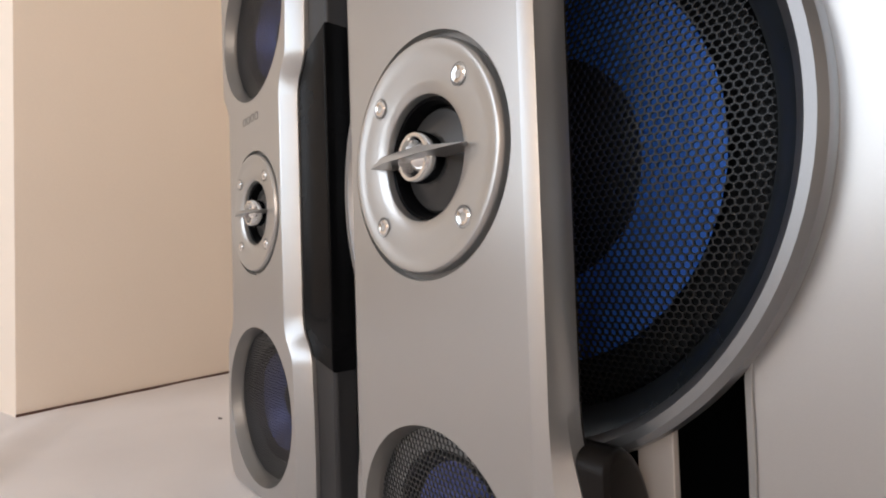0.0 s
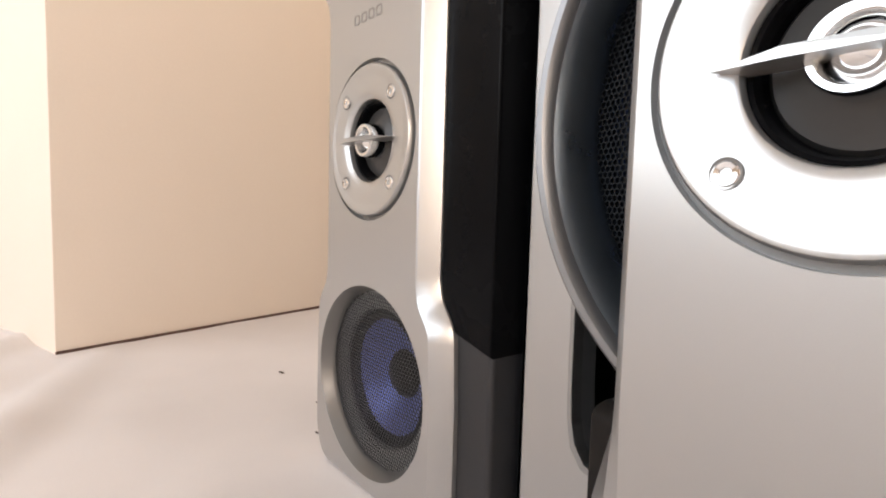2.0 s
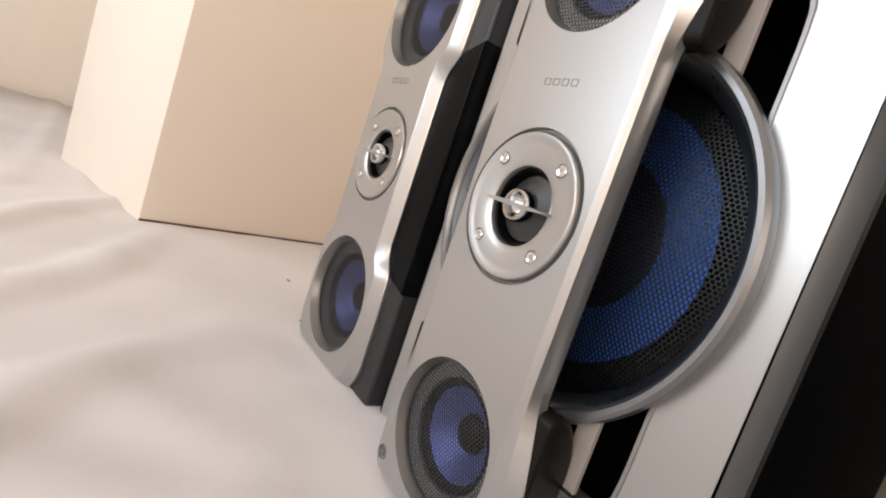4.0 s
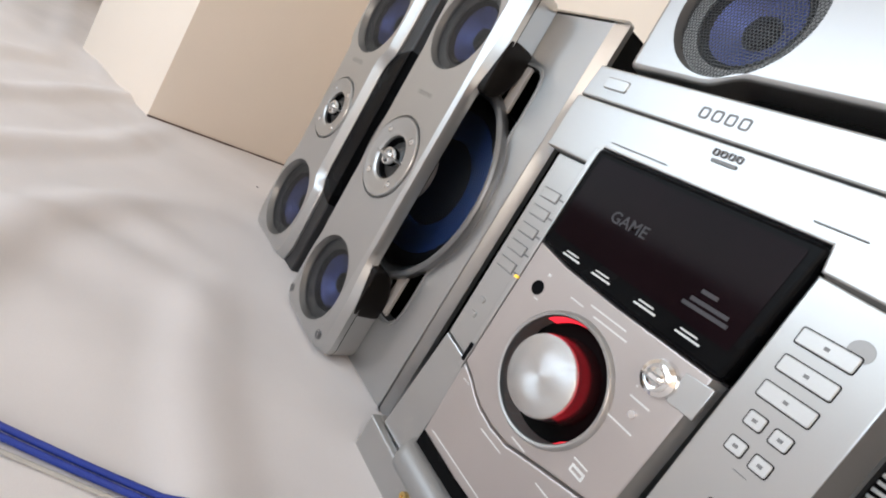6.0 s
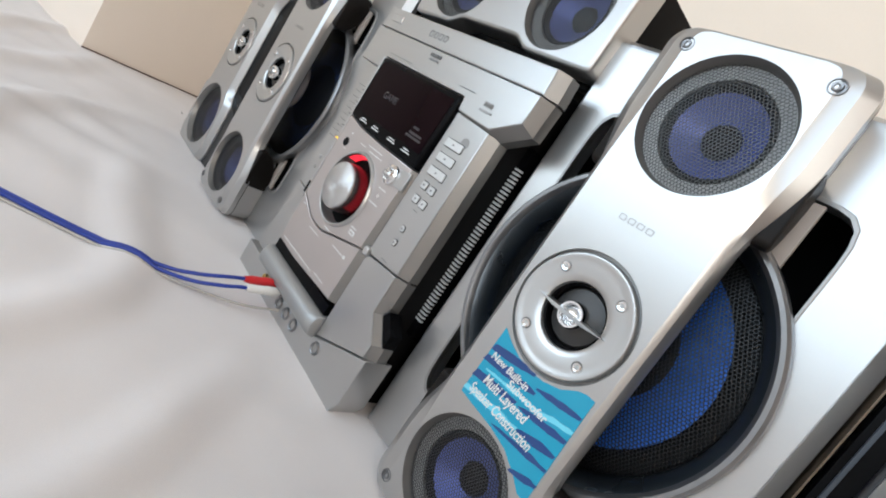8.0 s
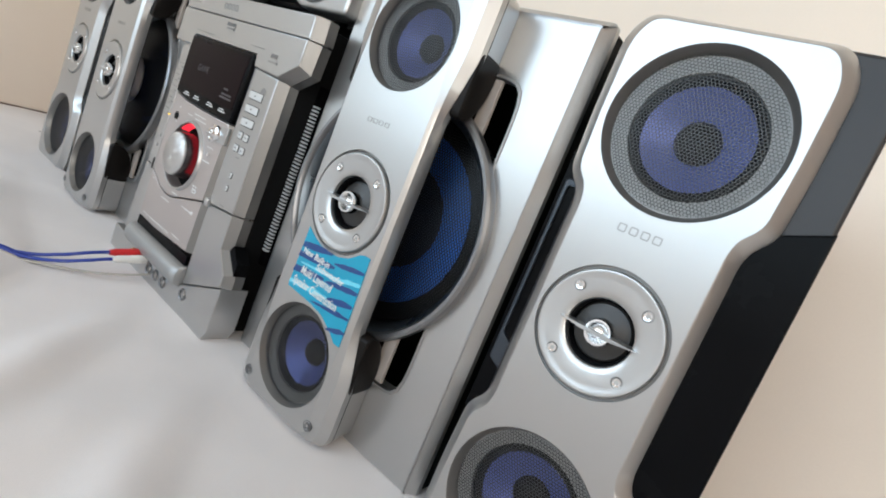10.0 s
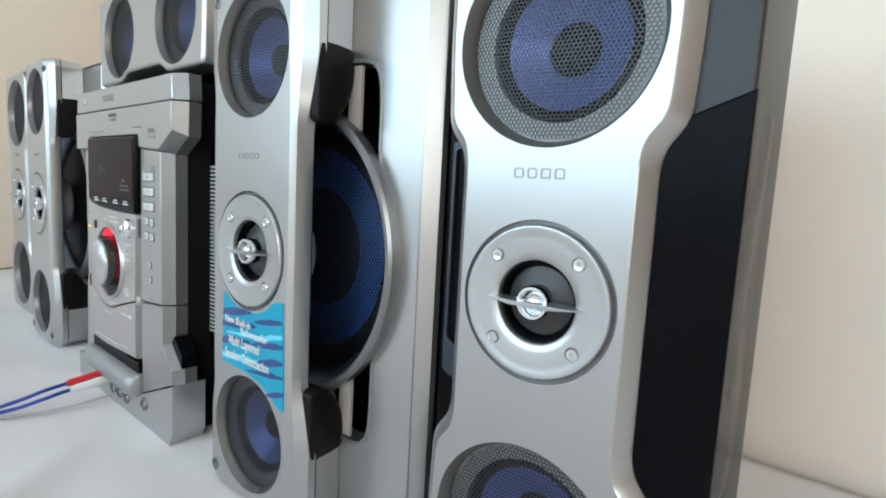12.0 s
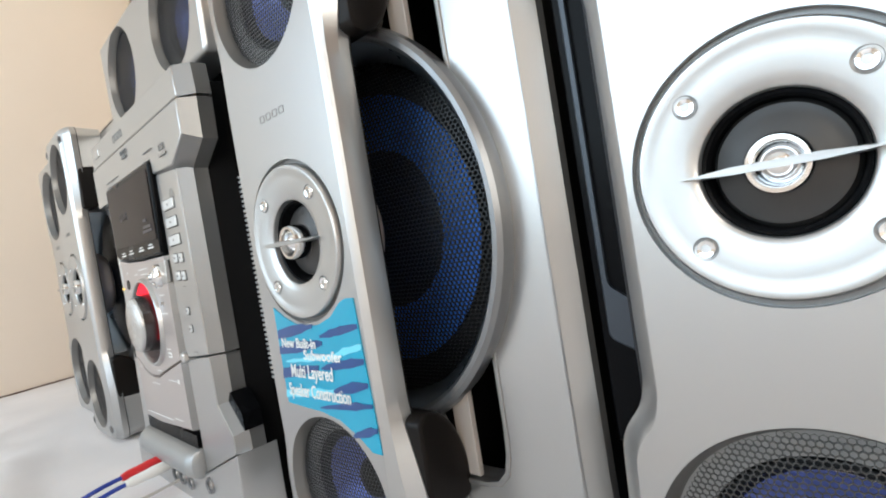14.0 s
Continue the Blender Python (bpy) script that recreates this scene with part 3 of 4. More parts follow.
            for i in range(n + 1):
                t = i / n
                x, sl = x0 + (x1 - x0) * t, 0.006 * (t - 0.5)
                w = h * 0.5 * (0.15 + math.sin(math.pi * min(1, t * 0.9 + (0.1 if x0 < -0.03 else 0.0) * 3 * (1 - t))) * 0.9) + rng.uniform(-0.0006, 0.0006)
                up.append((x, z + sl + abs(w)))
                low.append((x, z + sl - abs(w) * 0.7))
            part("stripe", slab([(x + 0.25 * (q - z), q) for x, q in low + up[::-1]], -0.00085 - 0.00004 * k, -0.0004), mt, st)
        for text, x, z, size, nar in (("New Built-in", -0.033, 0.1500, 0.0085, 0.9), ("Subwoofer", -0.009, 0.1430, 0.0085, 1.05), ("Multi Layered", -0.027, 0.1315, 0.0115, 0.72), ("Speaker Construction", -0.033, 0.1195, 0.0112, 0.66)):
            ob = words(text, size, print_white, st, pose(x, -0.0014, z, 90, 0, 0), bold=0.00015, lean=0.12, narrow=nar)
    return sp


woofer_grille = grille("grille", 0.1072, 0.0029, 0.0150, mesh_black, hole=0.462, thick=0.0011)
speaker_b = main_speaker("loudspeaker", pose(-0.106, 0.170, 0), "large silver loudspeaker with a blue woofer behind a front bar", False)
speaker_c = main_speaker("loudspeaker", pose(0.5178, 0.173, -0.0012, 0, 0, 1.75), "large silver loudspeaker with a cyan sticker on its front bar", True)


# ---- surround loudspeakers ----
def surround_speaker(name, m, label, left):
    sp = thing(name, m, label, "loudspeaker", "narrow loudspeakers of the stereo")
    face = [(0.0515, 0.082), (0.0540, 0.094), (0.0640, 0.106), (0.0660, 0.150), (0.0660, 0.202), (0.0570, 0.2200)]
    side = [(0.0605, 0.080), (0.0630, 0.090), (0.0735, 0.104), (0.0755, 0.150), (0.0755, 0.207), (0.0640, 0.2265)]
    front, wide = mirrored(face, 0.010, HZ, 4), mirrored(side, 0.010, HZ, 4)
    rr = BIG_R * 1.070
    cut = [circle(0, HZ, 0.0486, 96), circle(0, HZ + BIG_Z, rr, 80), circle(0, HZ - BIG_Z, rr, 80)]
    part("front_panel", mesh_of("front_panel", loft([(front, 0.0), (inset(front, -0.0010), 0.0006), (inset(wide, 0.0008), 0.0088), (wide, 0.0100), (wide, 0.0130)], cut), silver, 17), silver, sp, "silver painted waisted front panel")
    tweeter(sp, HZ)
    for s in (-1, 1):
        driver(sp, BIG, 0, HZ + s * BIG_Z)
    part("cabinet", slab(rounded(rect(-0.064, 0.100, -0.013, 0.440), 0.006), 0.0131, 0.21, 0.003, 0.003, [circle(0, HZ + BIG_Z, 0.0575, 48), circle(0, HZ - BIG_Z, 0.0575, 48), circle(0, HZ, 0.030, 48)]), grey_vinyl, sp, "dark grey cabinet")
    for sx in (-1, 1):
        far = 0.1005 if sx > 0 else left + 0.0005
        w = [(0.055, 0.118), (0.066, 0.109), (far, 0.100), (far, 0.332), (0.066, 0.318), (0.055, 0.309)]
        part("side_insert", slab([(sx * x, z) for x, z in w], 0.0112 if sx > 0 else 0.0205, 0.12, 0.0015, 0.002), gloss_black, sp, "glossy black side insert")
    strip = rounded([(-0.0760, 0.150), (-0.0560, 0.140), (-0.0560, 0.309), (-0.0760, 0.309)], 0.003)
    slot = rounded([(-0.0732, 0.174), (-0.0572, 0.163), (-0.0572, 0.304), (-0.0732, 0.304)], 0.003)
    part("side_frame", slab(strip, 0.0180, 0.0204, 0.0008, holes=[slot]), slate, sp, "blue-grey frame round a side slot")
    brand_bars(sp, -0.002, 0, HZ + 0.0750, 0.034, 0.0062, edge_grey)
    return sp


surround_speaker("narrow_loudspeaker", pose(-0.3542, 0.194, 0.003, 0, 0, 0.8), "narrow silver loudspeaker with blue drivers near the cream wall", 0.070)
surround_speaker("narrow_loudspeaker", pose(0.7560, 0.2195, -0.006, 0, 0, 5.1), "narrow silver loudspeaker with blue drivers turned slightly inwards", 0.080)


# ---- centre loudspeaker ----
cs = thing("centre_loudspeaker", pose(0.236, 0.200, 0.376), "long low silver loudspeaker lying on the main unit", "loudspeaker")
o = [(-0.145, 0.004), (-0.075, 0.004), (-0.055, 0.014), (0.040, 0.014), (0.058, 0.004), (0.145, 0.004), (0.149, 0.112), (-0.149, 0.112)]
part("front_panel", slab(rounded(o, 0.006, 3), 0, 0.03, 0.004, 0.004, [circle(-0.080, 0.0595, MID_R * 1.055, 64), circle(0.080, 0.0595, MID_R * 1.055, 64)]), silver, cs, "silver painted front panel")
part("cabinet", block(-0.142, 0.142, 0.03, 0.17, 0.008, 0.110, 0.004), body_dark, cs, "dark vinyl cabinet")
for sx in (-1, 1):
    driver(cs, MID, sx * 0.080, 0.0595)
    for y in (0.045, 0.15):
        part("foot", block(sx * 0.115 - 0.01, sx * 0.115 + 0.01, y - 0.008, y + 0.008, 0.0, 0.009, 0.002), rubber, cs)


# ---- main unit ----
un = thing("stereo_unit", pose(0.221, 0.174, 0), "silver stereo main unit with smoked display and large volume knob", "stereo")
part("body", block(-0.1215, 0.134, 0.022, 0.33, -0.012, 0.366, 0.004), body_dark, un, "dark metal casing")
T = -0.0035  # the middle of the front stands forward by this


def panel(name, poly, y0, y1, mat, label="", bev=0.0015, run=None, steps=2, holes=(), parent=None, r=0.0025):
    return part(name, slab(rounded(poly, r, 3) if r else poly, y0, y1, bev, run, holes, steps), mat, parent or un, label)


def mark(x0, x1, z0, z1, y, mat, parent, name="mark"):
    return part(name, slab(rect(x0, x1, z0, z1), y - 0.0003, y + 0.0006), mat, parent)


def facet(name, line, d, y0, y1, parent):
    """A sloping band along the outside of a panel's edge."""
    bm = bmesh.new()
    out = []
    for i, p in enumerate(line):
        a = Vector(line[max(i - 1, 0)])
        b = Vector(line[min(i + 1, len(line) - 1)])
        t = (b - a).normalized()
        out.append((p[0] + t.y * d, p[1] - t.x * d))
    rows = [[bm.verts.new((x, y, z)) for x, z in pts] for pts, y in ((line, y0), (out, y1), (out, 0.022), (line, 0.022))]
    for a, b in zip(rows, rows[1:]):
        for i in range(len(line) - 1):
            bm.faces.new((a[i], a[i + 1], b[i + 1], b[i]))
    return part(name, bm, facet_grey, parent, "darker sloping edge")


top = panel("top_strip", [(-0.130, 0.3412), (0.158, 0.3412), (0.156, 0.366), (-0.127, 0.366)], -0.002, 0.022, silver, "silver strip along the top edge", 0.0015, 0.0015, 2, r=0)
brand_bars(top, -0.014, -0.002, 0.3535, 0.036, 0.0075, print_grey)
ej = part("eject_button", slab(rounded(rect(-0.113, -0.092, 0.350, 0.3585), 0.002), -0.0035, 0.0, 0.0008), satin, top, "small silver button")
cover = panel("disc_cover", [(-0.131, 0.2968), (-0.0835, 0.2968), (-0.080, 0.3105), (0.073, 0.3105), (0.076, 0.2968), (0.126, 0.2945), (0.157, 0.3125), (0.157, 0.3400), (-0.131, 0.3400)], -0.003, 0.022, silver, "silver disc drawer cover", 0.0012, 0.0012, 2, r=0)
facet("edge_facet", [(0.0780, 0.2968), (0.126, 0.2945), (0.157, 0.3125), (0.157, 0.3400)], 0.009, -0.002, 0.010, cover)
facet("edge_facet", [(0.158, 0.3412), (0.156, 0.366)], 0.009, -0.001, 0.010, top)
brand_bars(cover, 0.002, -0.004, 0.3335, 0.020, 0.004, print_grey)
mark(-0.006, 0.010, 0.3275, 0.3295, -0.004, print_grey, cover)
mark(0.060, 0.115 - 0.03, 0.3175, 0.3182, -0.004, print_grey, cover)
mark(-0.076, -0.03, 0.3155, 0.3160, -0.004, print_grey, cover)
brand_bars(cover, 0.110, -0.004, 0.3135, 0.012, 0.005, edge_grey)
mark(0.102, 0.119, 0.306, 0.3080, -0.004, edge_grey, cover)
# left column
lc = panel("left_column", [(-0.1205, 0.1275), (-0.0875, 0.1235), (-0.0875, 0.2955), (-0.1215, 0.2955)], 0.004, 0.026, silver, "silver button column", 0.001, 0.001, r=0)
part("edge_strip", slab([(-0.1225, 0.132), (-0.1207, 0.1285), (-0.1217, 0.2955), (-0.1235, 0.2955)], 0.008, 0.026, 0.0006, 0.0006), facet_grey, lc, "darker edge beside the column")
btn_l = mesh_of("button", slab(rounded(rect(-0.0090, 0.0090, -0.0038, 0.0038), 0.001), -0.0014, 0.001, 0.0006), silver)
gap_l = mesh_of("button_gap", slab(rounded(rect(-0.0096, 0.0096, -0.0046, 0.0046), 0.001), -0.0004, 0.0006), print_grey)
for z in (0.264, 0.2485, 0.2325, 0.217, 0.2015):
    b = part("button", btn_l, silver, lc, "", (-0.1055, 0.004, z))
    part("button_gap", gap_l, edge_grey, b)
    part("tick", slab(rect(-0.0885, -0.0845, z - 0.0007, z + 0.0007), T - 0.0008, T + 0.001), print_grey, lc)
for x, z in ((-0.1075, 0.167), (-0.1075, 0.1535)):
    part("small_button", slab(rounded(rect(x - 0.003, x + 0.003, z - 0.0022, z + 0.0022), 0.0008), 0.0022, 0.005, 0.0006), silver, lc)
part("lamp", slab(rect(-0.0855, -0.0825, 0.1995, 0.2015), T - 0.0010, T + 0.001), amber, lc, "small amber lamp")
part("inlay", slab(rounded(rect(-0.0872, -0.0825, 0.118, 0.309), 0.001), T, 0.018, 0.0008), satin, un, "bright silver inlay strip")
part("slot", slab(rounded(rect(-0.0868, -0.0832, 0.1235, 0.139), 0.001), T - 0.0006, T + 0.003), gloss_black, un)
# display
dp = panel("display", [(-0.0815, 0.2335), (-0.05, 0.2285), (0.0, 0.2265), (0.070, 0.2260), (0.0745, 0.3095), (-0.0815, 0.3095)], T - 0.002, 0.02, gloss_black, "smoked black display", 0.003, 0.003, 3, r=0.004)
part("screen", slab(rounded([(-0.0755, 0.2435), (0.065, 0.2405), (0.0675, 0.3035), (-0.0745, 0.3040)], 0.002), T - 0.0026, T), glass_black, dp, "smoked display glass")
words("GAME", 0.011, print_dim, dp, pose(-0.041, T - 0.0027, 0.2690, 90, 0, 0), "lettering", 0.0001)
for x0, x1, z in ((0.033, 0.056, 0.2545), (0.036, 0.046, 0.2605), (0.030, 0.058, 0.2505)):
    mark(x0, x1, z - 0.0012, z + 0.0012, T - 0.0027, print_dim, dp, "segment")
for x in (-0.058, -0.030, 0.006, 0.036):
    mark(x, x + 0.016, 0.2340, 0.2352, T - 0.0022, print_white, dp)
    mark(x + 0.002, x + 0.013, 0.2368, 0.2378, T - 0.0022, print_white, dp)
# knob panel
KX, KZ = -0.0120, 0.1635
curve = [(-0.0815, 0.1255), (-0.066, 0.1195), (-0.057, 0.1145), (-0.046, 0.1105), (-0.030, 0.1080), (-0.012, 0.1085), (0.010, 0.1150), (0.063, 0.1290)]
kp = panel("control_panel", curve + [(0.0665, 0.2245), (0.0, 0.2250), (-0.05, 0.2272), (-0.0815, 0.2320)], T, 0.02, taupe, "taupe metallic control panel", 0.0012, 0.0012, 2, [circle(KX, KZ, 0.0405, 64)], r=0)
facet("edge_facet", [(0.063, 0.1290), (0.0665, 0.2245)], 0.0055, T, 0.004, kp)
kn = part("knob", lathe([(0.0005, -0.0175), (0.010, -0.0175), (0.0252, -0.0175), (0.0266, -0.0167), (0.0272, -0.0148), (0.0272, -0.0146)], 72), brushed, kp, "large brushed aluminium volume knob", (KX, 0, KZ))
part("skirt", lathe([(0.0272, -0.0146), (0.0278, -0.0110), (0.0286, -0.004), (0.0292, 0.008)], 72), skirt_dark, kn, "glossy dark knob skirt")
part("bezel", lathe([(0.0405, 0.010), (0.0405, T - 0.0015), (0.0412, T - 0.0032), (0.0428, T - 0.0036), (0.0442, T - 0.0022), (0.0450, T + 0.0005)], 96, KX, KZ), satin, kp, "satin ring round the knob")
part("well", lathe([(0.0, 0.009), (0.0405, 0.009)], 64, KX, KZ), cavity, kp)
bm = bmesh.new()
prev = None
for i in range(41):
    a = radians(-50 + 185 * i / 40)
    ends = [bm.verts.new((KX + r * math.cos(a), y, KZ + r * math.sin(a))) for r, y in ((0.0403, T + 0.0002), (0.0385, T + 0.0105))]
    if prev:
        bm.faces.new((prev[0], ends[0], ends[1], prev[1]))
    prev = ends
part("glow_ring", bm, red_glow, kp, "red light ring inside the bezel")
part("sensor", lathe([(0.0, T - 0.0006), (0.0052, T - 0.0006), (0.0058, T + 0.001)], 32, -0.062, 0.2040), gloss_black, kp, "round black sensor window")
mark(-0.0600, -0.0575, 0.2150, 0.2172, T, print_white, kp)
jy = part("stick", lathe([(0.0, T - 0.0095), (0.0030, T - 0.0092), (0.0052, T - 0.0075), (0.0058, T - 0.0055), (0.0066, T - 0.0040), (0.0080, T - 0.0048), (0.0104, T - 0.0034), (0.0116, T + 0.0005)], 48, 0.0445, 0.2075), chrome, kp, "small chrome stick button")
for a in (-1, 1):
    part("groove", slab(rect(0.0445 - 0.0045, 0.0445 + 0.0045, 0.2075 - 0.0006 + a * 0.0018, 0.2075 + 0.0006 + a * 0.0018), T - 0.0097, T - 0.006), edge_grey, jy)
part("shelf", slab([(0.054, 0.2000), (0.0705, 0.2005), (0.0710, 0.2205), (0.054, 0.2190)], T - 0.0012, T + 0.002, 0.0005), satin, kp, "bright plate beside the stick")
part("small_button", lathe([(0.0, T - 0.0016), (0.0022, T - 0.0014), (0.0026, T + 0.0008)], 24, 0.0435, 0.1815), chrome, kp)
for x0, x1, z in ((-0.018, 0.012, 0.2170), (-0.012, 0.016, 0.2120), (-0.034, -0.022, 0.2130), (0.036, 0.037, 0.196), (-0.060, -0.056, 0.197), (0.036, 0.050, 0.1895), (0.031, 0.050, 0.172), (0.034, 0.036, 0.2065), (-0.012, 0.002, 0.1145), (0.0305, 0.042, 0.138)):
    mark(x0, x1, z - 0.0005, z + 0.0005, T, print_white, kp)
mark(0.032, 0.0425, 0.1300, 0.1350, T, print_white, kp)
mark(0.0335, 0.041, 0.1315, 0.1335, T - 0.0004, taupe, kp)
# lower door
low = [(x, z - 0.0018) for x, z in curve]
dr = panel("tape_door", [(-0.0795, 0.0600), (-0.03, 0.0585), (0.062, 0.0630)] + low[::-1], T, 0.02, taupe, "taupe metallic lower flap", 0.0012, 0.0012, 2, r=0)
for x0, x1, z in ((-0.072, 0.010, 0.0660), (0.018, 0.040, 0.0690), (-0.036, -0.012, 0.1000), (0.020, 0.045, 0.1070), (-0.074, -0.066, 0.1145)):
    mark(x0, x1, z - 0.0004, z + 0.0004, T, print_white, dr)
mark(0.046, 0.050, 0.1055, 0.1095, T, print_white, dr)
facet("edge_facet", [(0.062, 0.0630), (0.063, 0.1272)], 0.0065, T, 0.004, dr)
part("door_shadow_gap", slab(rect(-0.0800, 0.0690, 0.0468, 0.0595), -0.003, 0.02), gloss_black, un, "glossy black strip under the flap")
bm = bmesh.new()
prof = [(0.018, 0.0474), (-0.004, 0.0472), (-0.0085, 0.0462), (-0.0125, 0.0435), (-0.0150, 0.0390), (-0.0160, 0.0335), (-0.0155, 0.0285), (-0.0135, 0.0245), (-0.0100, 0.0220), (-0.0050, 0.0212), (0.018, 0.0212)]
rows = []
for x, k in ((-0.0850, 0.45), (-0.0835, 0.75), (-0.0800, 0.95), (-0.0740, 1.0), (0.0600, 1.0), (0.0670, 0.95), (0.0715, 0.75), (0.0735, 0.45)):
    rows.append([bm.verts.new((x, y * k if y < 0 else y, z)) for y, z in prof])
for a, b in zip(rows, rows[1:]):
    for i in range(len(prof) - 1):
        bm.faces.new((a[i], a[i + 1], b[i + 1], b[i]))
bm.faces.new(rows[0][::-1])
bm.faces.new(rows[-1])
part("lip", bm, lip_grey, un, "rounded satin grey lip along the bottom")
part("latch", slab(rounded(rect(0.0690, 0.0775, 0.1265, 0.1365), 0.003), T - 0.002, 0.012, 0.002), satin, un, "small silver catch")
# right column
rc = panel("right_column", [(0.0735, 0.1310), (0.127, 0.1362), (0.127, 0.2915), (0.0755, 0.2955)], -0.001, 0.022, silver, "silver button column", 0.001, 0.001, 2, r=0)
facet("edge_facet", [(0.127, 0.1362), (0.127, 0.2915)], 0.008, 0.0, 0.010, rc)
for x0, x1, zc, h in ((0.0845, 0.1105, 0.2665, 0.0085), (0.0850, 0.1105, 0.2510, 0.0085), (0.0850, 0.1105, 0.2355, 0.0085), (0.0880, 0.0965, 0.2200, 0.0075), (0.1010, 0.1095, 0.2195, 0.0075), (0.0880, 0.0965, 0.2045, 0.0075), (0.1010, 0.1095, 0.2040, 0.0075), (0.0970, 0.1020, 0.1735, 0.0058), (0.0975, 0.1025, 0.1580, 0.0058)):
    b = part("button", slab(rounded(rect(x0, x1, zc - h / 2, zc + h / 2), 0.0014), -0.0026, 0.001, 0.0007), button_white, rc, "small white button")
    part("button_gap", slab(rounded(rect(x0 - 0.0006, x1 + 0.0006, zc - h / 2 - 0.0007, zc + h / 2 + 0.0006), 0.0018), -0.0014, 0.0008), soft_black, b)
    mark((x0 + x1) / 2 - 0.0012, (x0 + x1) / 2 + 0.0012, zc - 0.0009, zc + 0.0009, -0.0026, print_grey, b)
part("disc_mark", lathe([(0.0, -0.0013), (0.0055, -0.0013), (0.0056, 0.0005)], 32, 0.108, 0.2730), edge_grey, rc)
mark(0.096, 0.106, 0.1372, 0.1378, -0.0011, print_grey, rc)
mark(0.097, 0.104, 0.1945, 0.1950, -0.0011, print_grey, rc)
lr = panel("lower_right_panel", [(0.0740, 0.0262), (0.0740, 0.1292), (0.127, 0.1345), (0.127, 0.0935), (0.149, 0.0705), (0.149, 0.0560)], -0.001, 0.022, silver, "silver lower corner panel", 0.001, 0.001, 2, r=0)
facet("edge_facet", [(0.149, 0.0560), (0.149, 0.0705), (0.127, 0.0935), (0.127, 0.1345)], 0.008, 0.0, 0.010, lr)
panel("lower_left_panel", [(-0.128, 0.0250), (-0.0865, 0.0245), (-0.0825, 0.1180), (-0.0875, 0.1222), (-0.1205, 0.1262)], 0.003, 0.022, silver, "silver lower corner panel", 0.001, 0.001, r=0)
base = panel("base_panel", [(-0.138, -0.012), (0.148, -0.012), (0.158, 0.006), (0.158, 0.0580), (0.0745, 0.0250), (0.0735, 0.0222), (-0.0860, 0.0222), (-0.1385, 0.0238)], -0.004, 0.03, silver, "silver base with sockets", 0.0015, 0.0015, r=0)
sock = mesh_of("socket", lathe([(0.0, 0.006), (0.0044, 0.006), (0.0047, -0.0016), (0.0064, -0.0024), (0.0074, -0.0006), (0.0074, 0.002)], 28), rim_grey)
sock_in = mesh_of("socket_hole", lathe([(0.0, 0.0002), (0.0046, 0.0002)], 24), cavity)
for x, z in ((-0.007, 0.0095), (0.014, 0.0100), (0.036, 0.0100), (0.088, 0.0185)):
    k = part("socket", sock, rim_grey, base, "round grey metal socket", (x, -0.004, z))
    part("socket_hole", sock_in, cavity, k)
part("brass_socket", lathe([(0.0, -0.0070), (0.0015, -0.0070), (0.0016, -0.0078), (0.0040, -0.0078), (0.0042, -0.001), (0.0062, -0.001), (0.0064, 0.002)], 28, -0.058, 0.0130), brass, base, "bare brass socket")
# vent at the side
vent = part("side_vent", slab([(0.128, 0.090), (0.1425, 0.080), (0.1425, 0.306), (0.128, 0.294)], 0.060, 0.065), gloss_black, un, "glossy black side vent with pale slats")
part("ledge", slab(rect(0.1345, 0.1425, 0.085, 0.304), 0.0465, 0.0595), gloss_black, vent)
slat_me = mesh_of("slat", slab(rounded(rect(-0.0042, 0.0042, -0.0011, 0.0011), 0.0005, 2), -0.0035, 0.001, 0.0005), button_white)
for i in range(43):
    part("slat", slat_me, button_white, vent, "", (0.1385, 0.0492, 0.104 + i * 0.0042))
part("vent_foot", slab([(0.134, 0.0960), (0.157, 0.0740), (0.157, 0.088), (0.140, 0.104)], 0.006, 0.022), gloss_black, un)


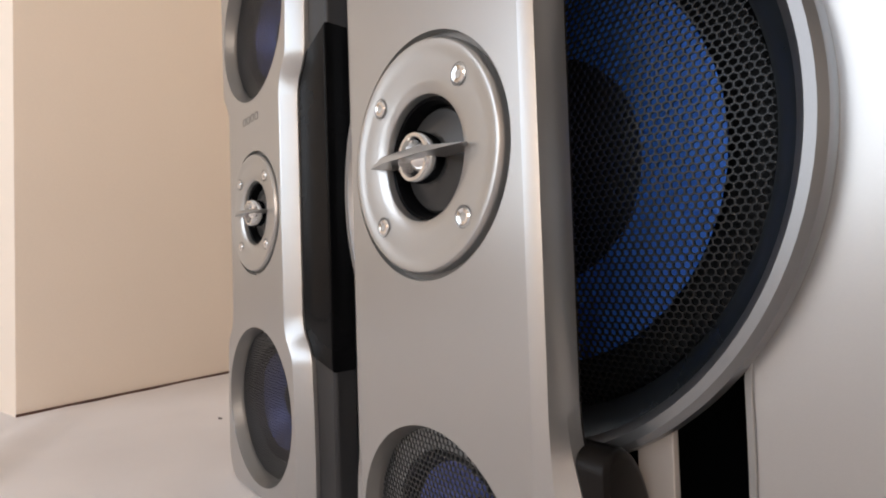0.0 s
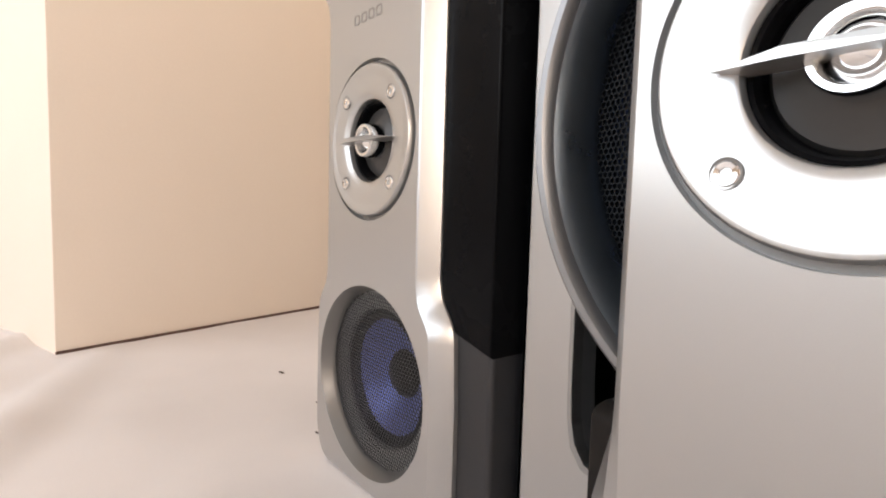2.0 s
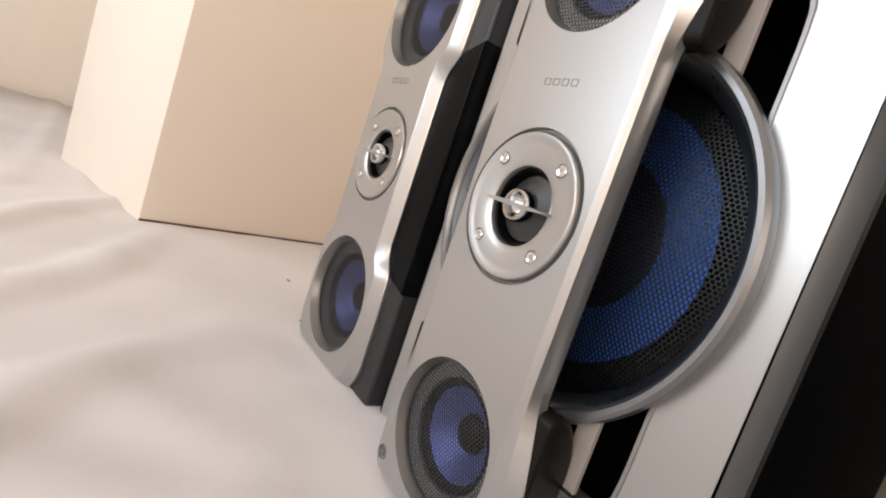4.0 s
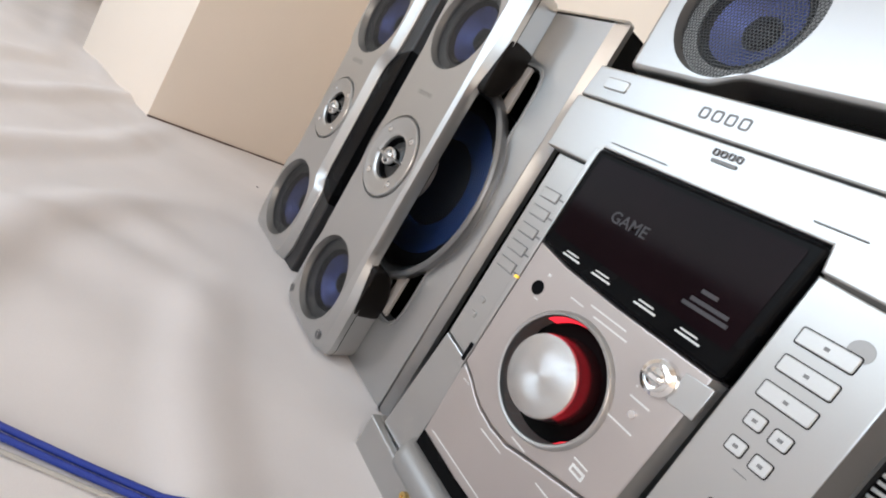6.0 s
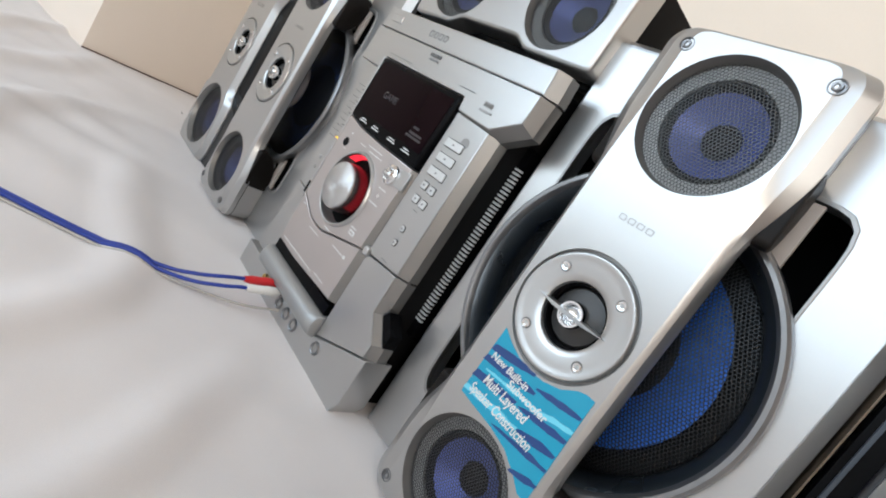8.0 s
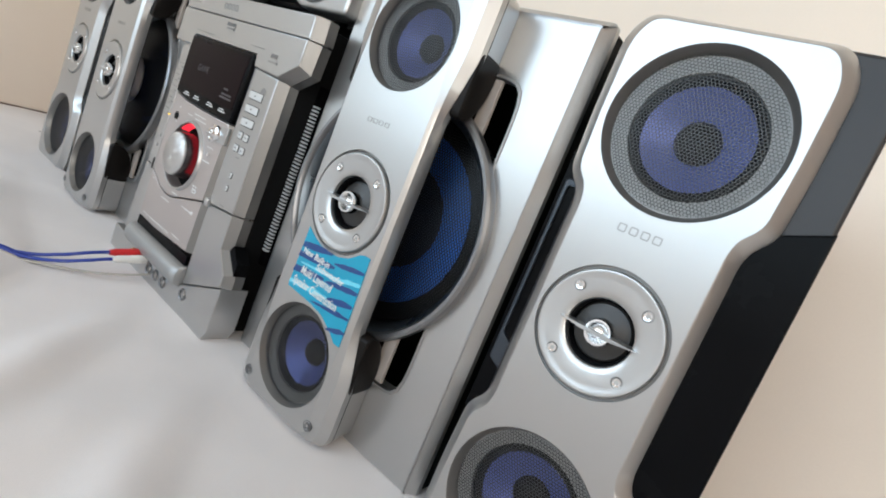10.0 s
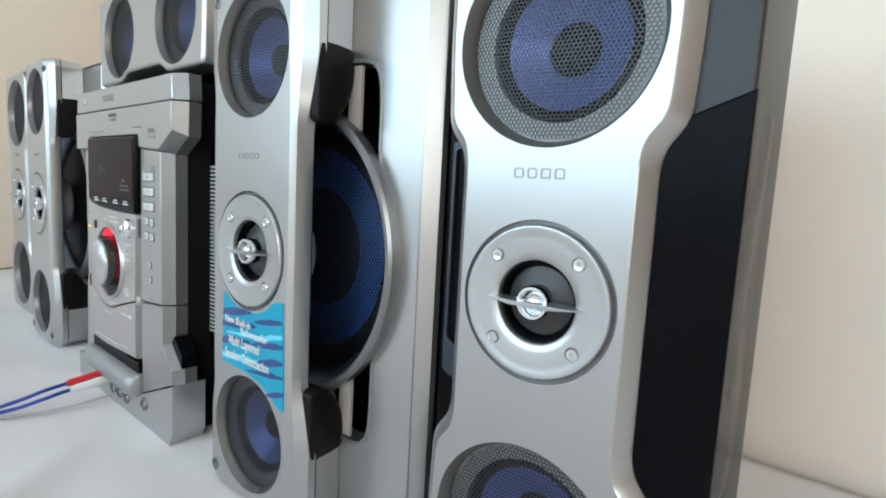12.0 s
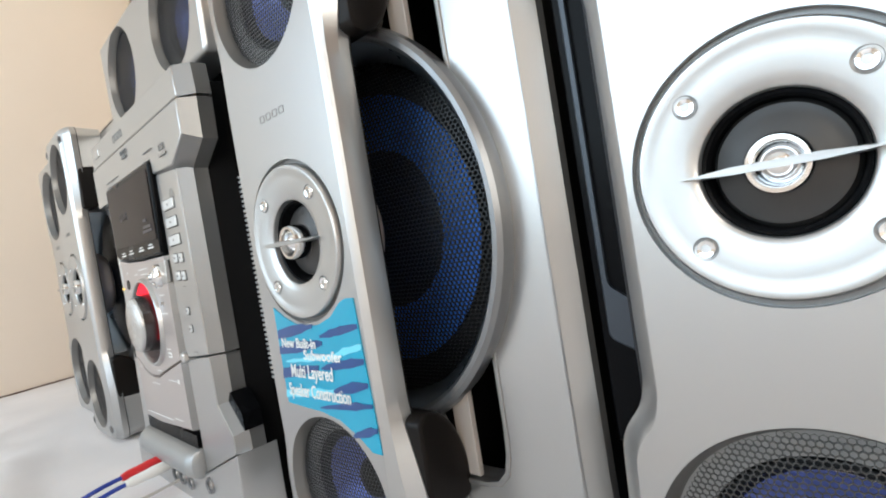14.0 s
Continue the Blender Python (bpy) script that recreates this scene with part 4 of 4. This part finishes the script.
# ---- audio cable ----
def lead(name, ctrl, r, mat, label, plug_mat=None):
    ob = thing(name, pose(0, 0, 0), label, "cable", "audio leads")
    pts = [Vector((p.x, p.y, max(p.z, sheet_height(p.x, p.y) + r * 1.05 + (0.0006 if mat is blue_cable else 0.0)))) for p in spline(ctrl, 12)]
    part("wire", tube(pts[6:] if plug_mat else pts, r), mat, ob)
    if plug_mat:
        p, d = Vector(ctrl[0]), (Vector(ctrl[1]) - Vector(ctrl[0])).normalized()
        m = (d.to_track_quat("Y", "Z")).to_matrix().to_4x4()
        ob2 = part("plug", lathe([(0.0, -0.001), (0.0046, -0.001), (0.0054, 0.001), (0.0054, 0.016), (0.0050, 0.018), (0.0046, 0.034), (0.0032, 0.040), (0.0, 0.040)], 28), plug_mat, ob, "ribbed plastic plug")
        ob2.matrix_local = Matrix.Translation(p) @ m
        tip = part("sleeve", lathe([(0.0, -0.007), (0.0042, -0.007), (0.0043, -0.001), (0.0, -0.001)], 24), chrome, ob2, "metal plug sleeve")
    return ob


lead("audio_lead", [(0.1940, 0.166, 0.0225), (0.1965, 0.122, 0.0195), (0.198, 0.102, 0.0170), (0.191, 0.078, 0.009), (0.176, 0.048, 0.001), (0.140, -0.012, -0.003), (0.090, -0.090, -0.004), (-0.010, -0.240, -0.004), (-0.150, -0.45, -0.004)], 0.0021, blue_cable, "blue cable ending in a red plug", red_plug)
lead("audio_lead", [(0.2060, 0.166, 0.0185), (0.2090, 0.122, 0.0155), (0.209, 0.102, 0.0120), (0.199, 0.074, 0.004), (0.181, 0.044, -0.001), (0.145, -0.014, -0.004), (0.095, -0.092, -0.005), (-0.006, -0.242, -0.005), (-0.146, -0.452, -0.005)], 0.0021, blue_cable, "blue cable ending in a white plug", white_plug)
lead("thin_lead", [(0.2200, 0.172, 0.004), (0.219, 0.13, 0.0), (0.205, 0.088, -0.003), (0.178, 0.030, -0.004), (0.140, -0.035, -0.005), (0.070, -0.150, -0.006)], 0.0014, grey_cable, "thin pale cable lying on the sheet")
